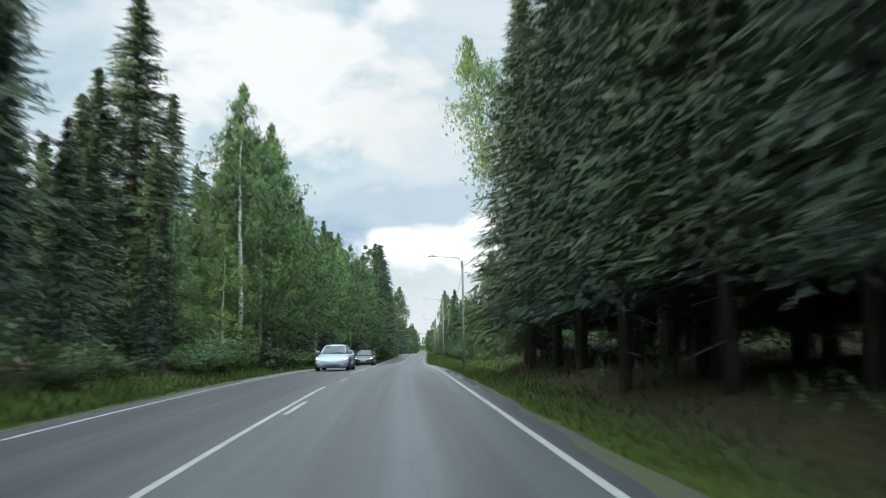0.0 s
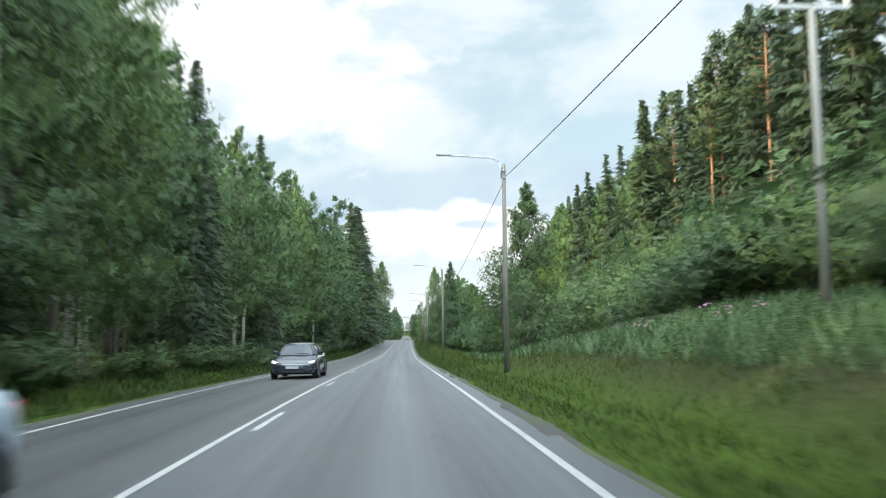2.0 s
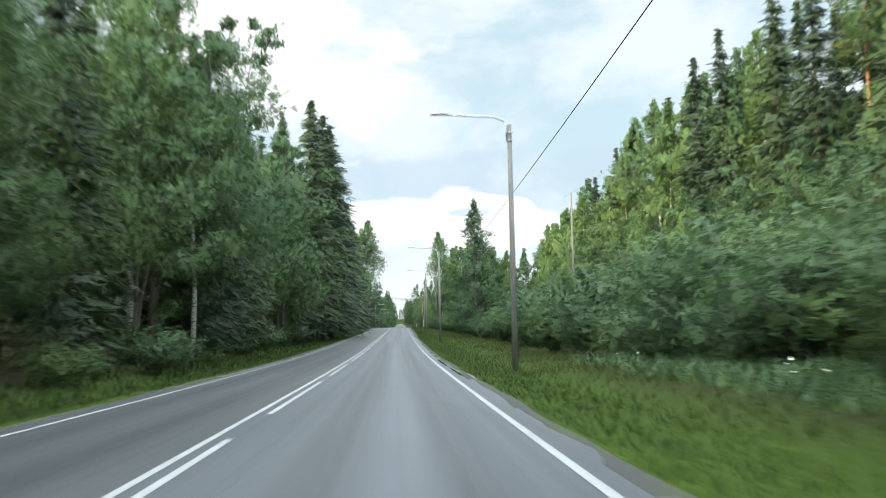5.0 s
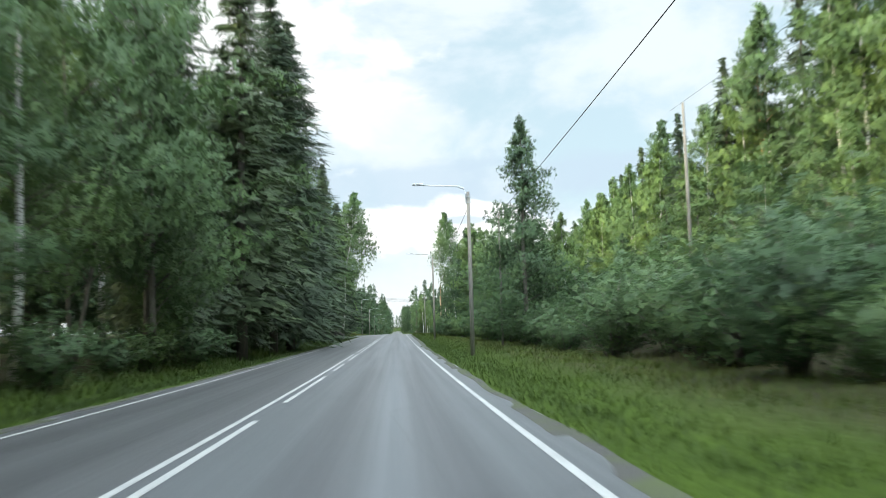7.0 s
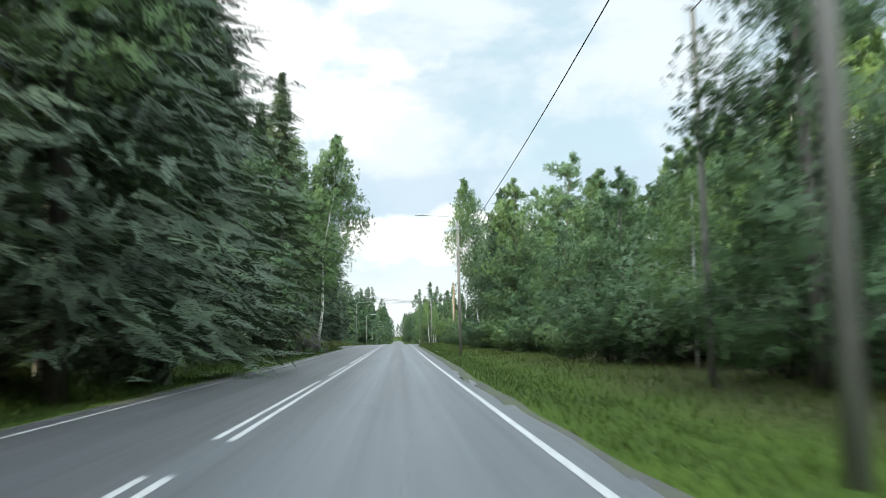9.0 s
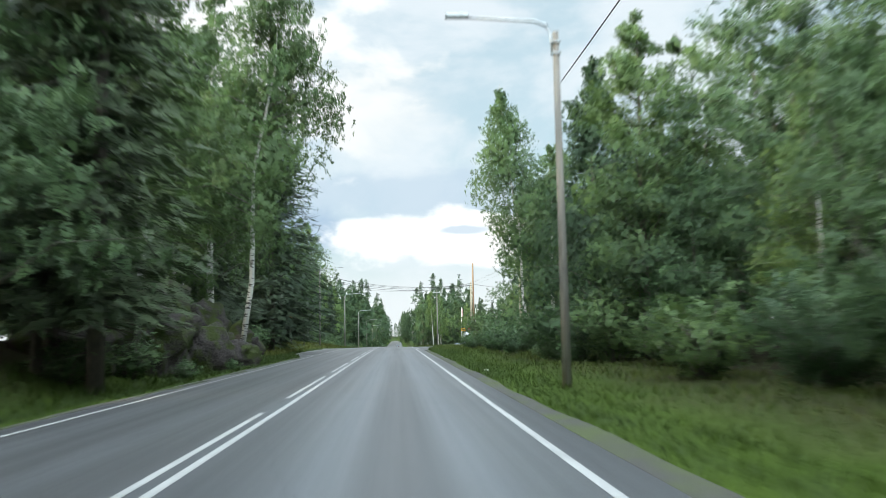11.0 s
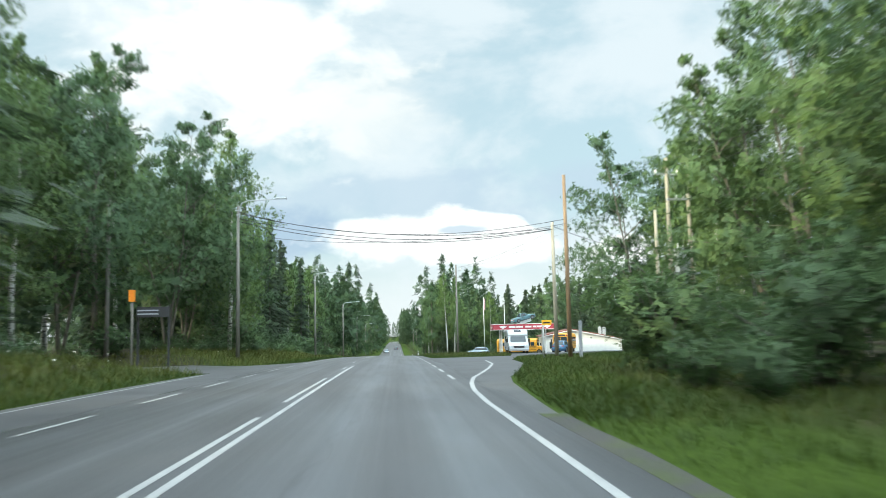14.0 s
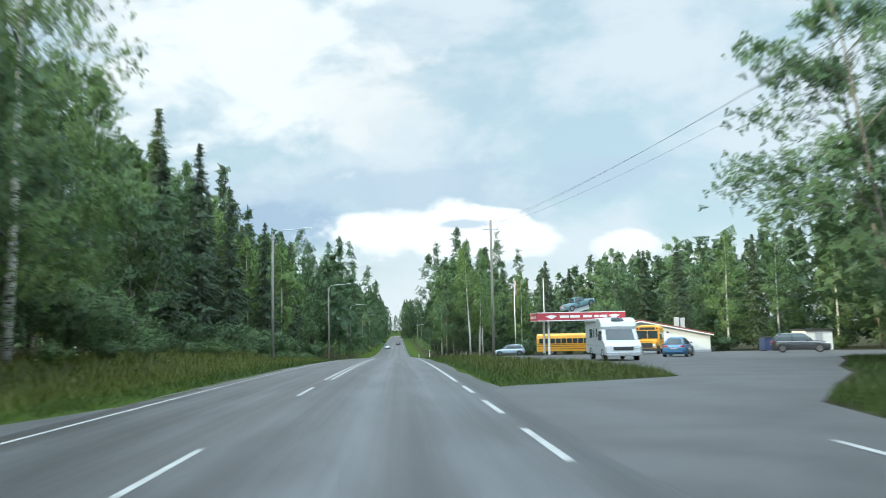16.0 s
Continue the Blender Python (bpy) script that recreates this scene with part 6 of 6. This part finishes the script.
# old pick-up shown tilted on the canopy
pk = car("display_pickup", "old faded teal pick-up displayed tilted on the canopy", M_TEAL, 4.5, 1.75, 1.5, 0.95, 0.92, (-0.7, -0.15, 0.45, 0.8), 0.92, lit=False, category="pickup truck")
pk.matrix_basis = pose(19.4, 346 * ALONG + 4.5, -1.20, 0, 0, 0) @ Matrix.Rotation(radians(108), 4, "Z") @ Matrix.Rotation(radians(-14), 4, "X") @ Matrix.Translation((0, 0, 0.45))
box_part("display_frame", (-0.5, 0.5, -1.2, 1.2, -0.35, 0.28), M_STEEL, pk, 0.02)

for x, y, t, flag in ((15.2, 371.7, 4.7, True), (18.6, 366, 4.2, False)):
    z0 = spot(x, y)
    fp = new("flagpole")
    fp.location = site(x, y, z0)
    tube_part("pole", [(0, 0, 0), (0, 0, (t - z0) / 2), (0, 0, t - z0)], [0.09, 0.075, 0.05], M_WHITEMETAL, fp, 8)
    tube_part("finial", [(0, 0, t - z0), (0, 0, t - z0 + 0.08), (0, 0, t - z0 + 0.16)], [0.05, 0.09, 0.02], M_WHITEMETAL, fp, 8)
    if flag:
        bm = bmesh.new()
        grid = [[bm.verts.new((0.06 + 0.10 * i + 0.02 * math.sin(j * 1.3), 0.09 * math.sin(i * 2 + j * 0.6), t - z0 - 0.3 - 0.28 * j)) for i in range(4)] for j in range(9)]
        for j in range(8):
            for i in range(3):
                bm.faces.new((grid[j][i], grid[j][i + 1], grid[j + 1][i + 1], grid[j + 1][i]))
        bmesh.ops.solidify(bm, geom=bm.faces[:], thickness=0.01)
        part("flag", bm, simple("faded_flag_cloth", (0.55, 0.36, 0.36), 0.9, 0, 0.35, 3.0), fp, "furled red and white flag")
    tagged(fp, "tall white flagpole beside the yard", "flagpole", "flagpoles")

# signs, bins and small things at the junction
sg = new("road_sign")
sx, sy = 5.75, 274.6
sg.location = site(sx, sy, spot(sx, sy))
tube_part("post", [(0.0, 0, -0.1), (0.0, 0, 2.35)], [0.045, 0.045], M_STEEL, sg, 8)
box_part("face", (-0.08, 0.50, -0.09, -0.05, 2.12, 2.42), M_YELLOWSIGN, sg, 0.01, "yellow sign face")
box_part("lettering_bar", (0.0, 0.42, -0.096, -0.091, 2.22, 2.30), M_BLACKTRIM, sg)
tagged(sg, "yellow rectangular sign on a grey steel post", "road sign")
po = new("marker_post")
po.location = site(8.6, 276.6, spot(8.6, 276.6))
box_part("post", (-0.10, 0.10, -0.08, 0.08, 0, 2.4), M_GREYTRIM, po, 0.02)
tagged(po, "pale grey square post at the junction", "post")
ob = new("notice_board")
ob.location = site(-16.0, 270.3, spot(-16.0, 270.3))
zb = -1.45 - spot(-16.0, 270.3)
box_part("panel", (-0.85, 0.85, -0.05, 0.05, zb, zb + 0.55), M_BLACKTRIM, ob, 0.01, "dark board")
for s in (-0.8, 0.8):
    box_part("leg", (s - 0.05, s + 0.05, 0.052, 0.15, 0, zb + 0.6), M_BLACKTRIM, ob)
for z in (zb + 0.14, zb + 0.33):
    box_part("lettering_bar", (-0.8, 0.3, -0.058, -0.052, z, z + 0.07), M_GREYTRIM, ob)
tagged(ob, "dark notice board on two wooden legs", "notice board")
op = new("warning_plate")
op.location = site(-16.85, 269.7, 0)
bm = bmesh.new()
zt = spot(-16.85, 269.7)
box(bm, -0.17, 0.17, -0.10, -0.06, -0.65, -0.03, 0.02)
part("plate", bm, M_ORANGE, op)
tube_part("post", [(0, 0, zt - 0.2), (0, 0, zt / 2), (0, 0, 0.0)], [0.07, 0.065, 0.06], M_POLE, op, 8)
tagged(op, "orange plate on a slim wooden post", "sign")
bn = new("container")
bn.matrix_basis = pose(38.5, 341 * ALONG, spot(38.5, 341), 0, 0, 5)
box_part("body", (-0.9, 0.9, -0.6, 0.6, 0.1, 1.45), M_BLUEBIN, bn, 0.04)
box_part("lid", (-0.94, 0.94, -0.64, 0.64, 1.45, 1.58), M_BLACKTRIM, bn, 0.03)
for s in (-0.7, 0.7):
    box_part("foot", (s - 0.08, s + 0.08, -0.5, 0.5, 0, 0.1), M_BLACKTRIM, bn)
tagged(bn, "dark blue waste container on the yard", "container")
sh = new("shed")
sh.matrix_basis = pose(43.5, 341 * ALONG, spot(43.5, 341), 0, 0, 4)
box_part("wall", (-1.6, 1.6, -1.4, 1.4, 0, 2.2), M_WHITEWALL, sh)
box_part("roof", (-1.8, 1.8, -1.6, 1.6, 2.2, 2.36), M_BLACKTRIM, sh, 0.02)
box_part("door", (-0.5, 0.4, -1.44, -1.404, 0, 1.95), M_GREYTRIM, sh, 0.01)
tagged(sh, "small pale shed behind the yard", "shed")
lit = new("litter_bag")
bm = bmesh.new()
bmesh.ops.create_icosphere(bm, subdivisions=2, radius=0.10)
for v in bm.verts:
    v.co += Vector(noise.noise_vector(v.co * 9)) * 0.05
    v.co.z = max(v.co.z * 0.55, -0.05)
me = bpy.data.meshes.new("litter_bag")
bm.to_mesh(me)
bm.free()
me.materials.append(M_WHITEMETAL)
lit.parent = None
bpy.data.objects.remove(lit)
lit = new("litter_bag", me)
lit.location = site(0.5, 210.9, spot(0.5, 210.9) + 0.05)
tagged(lit, "crumpled white litter bag in the grass", "litter")
# reflector posts and delineators on the far verge
for d, y in ((6.2, 352), (6.2, 396)):
    pp = new("reflector_post")
    x = float(axis_x(y)) + d
    pp.location = site(x, y, spot(x, y))
    box_part("stake", (-0.06, 0.06, -0.03, 0.03, 0, 1.0), M_WHITEMETAL, pp, 0.01)
    box_part("band", (-0.064, 0.064, -0.034, 0.034, 0.72, 0.86), M_BLACKTRIM, pp)
    tagged(pp, "white roadside reflector post with a black band", "reflector post", "reflector posts")

# ---- rock beside the road ----
def boulder(x, y, sx, sy, sz, turn, label):
    bm = bmesh.new()
    bmesh.ops.create_icosphere(bm, subdivisions=4, radius=1.0)
    seed = Vector((x * 0.37, y * 0.21, turn))
    for v in bm.verts:
        n = v.co.normalized()
        q = Vector((round(n.x * 2.3) / 2.3, round(n.y * 2.3) / 2.3, round(n.z * 2.0) / 2.0))
        n = n.lerp(q, 0.28)
        near, cells = noise.voronoi(n * 2.4 + seed)
        n *= 1 + 0.16 * noise.noise(cells[0] * 7.3) - 0.16 * max(0.0, 1 - (near[1] - near[0]) / 0.16)
        n += n * 0.26 * noise.noise(n * 1.7 + seed) + n * 0.16 * noise.noise(n * 4.0 + seed) - n * 0.12 * abs(noise.noise(n * 8.0 + seed))
        v.co = Vector((n.x * sx, n.y * sy, n.z * sz))
    me = bpy.data.meshes.new("boulder")
    bm.to_mesh(me)
    bm.free()
    me.materials.append(M_ROCK)
    me.polygons.foreach_set("use_smooth", np.ones(len(me.polygons), dtype=bool))
    ob = new("boulder", me)
    ob.matrix_basis = pose(x, y * ALONG, spot(x, y) + sz * 0.35, 0, 0, turn)
    return tagged(ob, label, "boulder", "boulders beside the road")


for x, y, sx, sy, sz, turn in ((-13.9, 214, 1.9, 2.5, 2.2, 10), (-15.6, 210.6, 2.0, 2.3, 2.2, 60), (-12.6, 217.6, 1.4, 1.9, 1.6, 120), (-11.6, 220.2, 1.1, 1.4, 1.2, 30), (-15.0, 217.5, 2.2, 2.6, 2.6, 75), (-14.2, 222.2, 1.9, 2.4, 2.3, 35), (-13.4, 226.0, 1.4, 1.9, 1.7, 95)):
    boulder(x, y, sx, sy, sz, turn, "mossy grey granite boulder at the forest edge")


# ---- grass, meadow and flowers ----
def blade_mesh(name, x, y, z, h, wide, lean, mat):
    """One narrow bent blade a place: a triangle each."""
    n = len(x)
    a = rng.random(n) * 6.283
    w = h * wide * 0.5
    base = np.stack([x, y * ALONG, z - 0.02], 1)
    side = np.stack([np.cos(a) * w, np.sin(a) * w, np.zeros(n)], 1)
    tip = base + np.stack([rng.normal(size=n) * lean * h, rng.normal(size=n) * lean * h, h], 1)
    v = np.stack([base - side, base + side, tip], 1).reshape(-1, 3)
    flat = np.cross(side, tip - base)
    flat /= np.maximum(np.linalg.norm(flat, axis=1, keepdims=True), 1e-6)
    norm = np.array([0, 0, 0.8]) + 0.45 * flat
    norm /= np.linalg.norm(norm, axis=1, keepdims=True)
    return card_mesh(name, (v, np.repeat(norm, 3, 0)), mat)


def turf(name, y0, y1, d0, d1, per_m2, h0, h1, mat, label, wide=0.16, lean=0.35, fade=False):
    n = int((y1 - y0) * abs(d1 - d0) * per_m2 * 1.15)
    y = y0 + (y1 - y0) * rng.random(n)
    d = d0 + (d1 - d0) * (rng.random(n) ** (1.4 if fade else 1.0))
    ok = ~on_asphalt(d, y)
    y, d = y[ok], d[ok]
    clump = 0.5 + 0.5 * np.sin(d * 1.7 + y * 0.9) * np.sin(y * 0.43 + d * 0.3)
    keep = rng.random(len(y)) < 0.72 + 0.28 * clump
    y, d, clump = y[keep], d[keep], clump[keep]
    n = len(y)
    h = (h0 + (h1 - h0) * rng.random(n)) * (0.85 + 0.25 * clump)
    return tagged(new(name, blade_mesh(name, axis_x(y) + d, y, land(d, y), h, wide, lean, mat)), label, "grass", kind="stuff")


turf("mown_verge_grass", -2, 345, EDGE_R + 0.10, EDGE_R + 2.8, 105, 0.07, 0.19, M_GRASS, "short bright green verge grass", 0.15)
turf("mown_verge_grass", -2, 345, EDGE_L - 2.4, EDGE_L - 0.10, 90, 0.07, 0.20, M_GRASS, "short bright green verge grass", 0.15)
turf("tall_verge_grass", 44, 250, EDGE_R + 4.2, EDGE_R + 9.5, 26, 0.16, 0.34, M_MEADOW, "tall meadow grass with seed heads", 0.09)
turf("tall_verge_grass", 44, 250, EDGE_R + 2.2, EDGE_R + 8.0, 42, 0.12, 0.28, M_GRASS, "lush green meadow growth", 0.13)
turf("tall_verge_grass", 0, 44, EDGE_R + 2.0, EDGE_R + 4.0, 18, 0.15, 0.35, M_GRASS, "sparse growth under the spruces", 0.13)
turf("tall_verge_grass", 0, 232, EDGE_L - 5.5, EDGE_L - 2.0, 29, 0.18, 0.45, M_GRASS, "lush green growth under the trees", 0.13)
turf("tall_verge_grass", 232, 345, -16.0, EDGE_L - 2.0, 34, 0.22, 0.55, M_MEADOW, "tall yellowing meadow grass on the verge", 0.09)
turf("tall_verge_grass", 232, 345, -13.0, EDGE_L - 1.0, 32, 0.14, 0.34, M_GRASS, "green growth on the open verge", 0.13)
turf("tall_verge_grass", 245, 288, EDGE_R + 0.6, 14.5, 30, 0.15, 0.36, M_MEADOW, "short meadow grass beside the junction", 0.09)
turf("tall_verge_grass", 291, 345, EDGE_R + 1.6, 13.5, 42, 0.18, 0.45, M_MEADOW, "tall grass on the junction island", 0.09)
turf("mown_verge_grass", 284, 313, 12, 36, 40, 0.10, 0.26, M_GRASS, "short green grass under the trees by the yard", 0.15)
turf("tall_verge_grass", 245, 300, EDGE_R + 0.6, 22, 36, 0.12, 0.28, M_GRASS, "green growth near the junction", 0.13)


def fringe(y0, y1, ys, ds, side, width, per_m2, h0, h1):
    """Short grass along a curved asphalt edge."""
    n = int((y1 - y0) * width * per_m2)
    y = y0 + (y1 - y0) * rng.random(n)
    d = (np.interp(y, ys, ds) + 0.12 + width * rng.random(n)) * side
    h = h0 + (h1 - h0) * rng.random(n)
    return tagged(new("mown_verge_grass", blade_mesh("mown_verge_grass", axis_x(y) + d, y, land(d, y), h, 0.16, 0.4, M_GRASS)), "short green grass along the curved kerbless edge", "grass", kind="stuff")


fringe(246, 285, yard_y, yard_r, 1, 3.2, 120, 0.10, 0.28)
fringe(229, 265, bay_y, bay_l, -1, 3.0, 110, 0.10, 0.28)
turf("bank_growth", -2, 46, 9.0, 16.0, 4, 0.25, 0.6, M_ALDER, "leafy undergrowth on the forest floor", 0.30)
turf("bank_growth", 42, 112, 10.0, 19.0, 35, 0.35, 0.8, M_BUSH, "leafy weeds covering the bank", 0.30)


def flowers(name, y0, y1, d0, d1, n, h, size, mat, label):
    y = y0 + (y1 - y0) * rng.random(n)
    d = d0 + (d1 - d0) * rng.random(n)
    ok = ~on_asphalt(d, y)
    y, d = y[ok], d[ok]
    n = len(y)
    c = np.stack([axis_x(y) + d, y * ALONG, land(d, y) + h * (0.7 + 0.5 * rng.random(n))], 1)
    ln = size * (0.6 + 0.8 * rng.random(n))
    up = np.tile((0.0, -0.3, 1.0), (n, 1))
    return tagged(new(name, card_mesh(name, leaf_cards(c, rng.normal(size=(n, 3)), ln, ln * 0.8, up), mat)), label, "flowers", kind="stuff")


flowers("white_flower_patch", 70, 110, 10.5, 14.5, 60, 0.6, 0.10, M_FLOWER, "white umbel flowers in the meadow")
flowers("white_flower_patch", 255, 300, -15, -10, 60, 0.5, 0.09, M_FLOWER, "white umbel flowers in the meadow")
flowers("willowherb_patch", 55, 80, 12.0, 16.0, 220, 0.6, 0.09, M_PINKFLOWER, "pink willowherb on the bank")
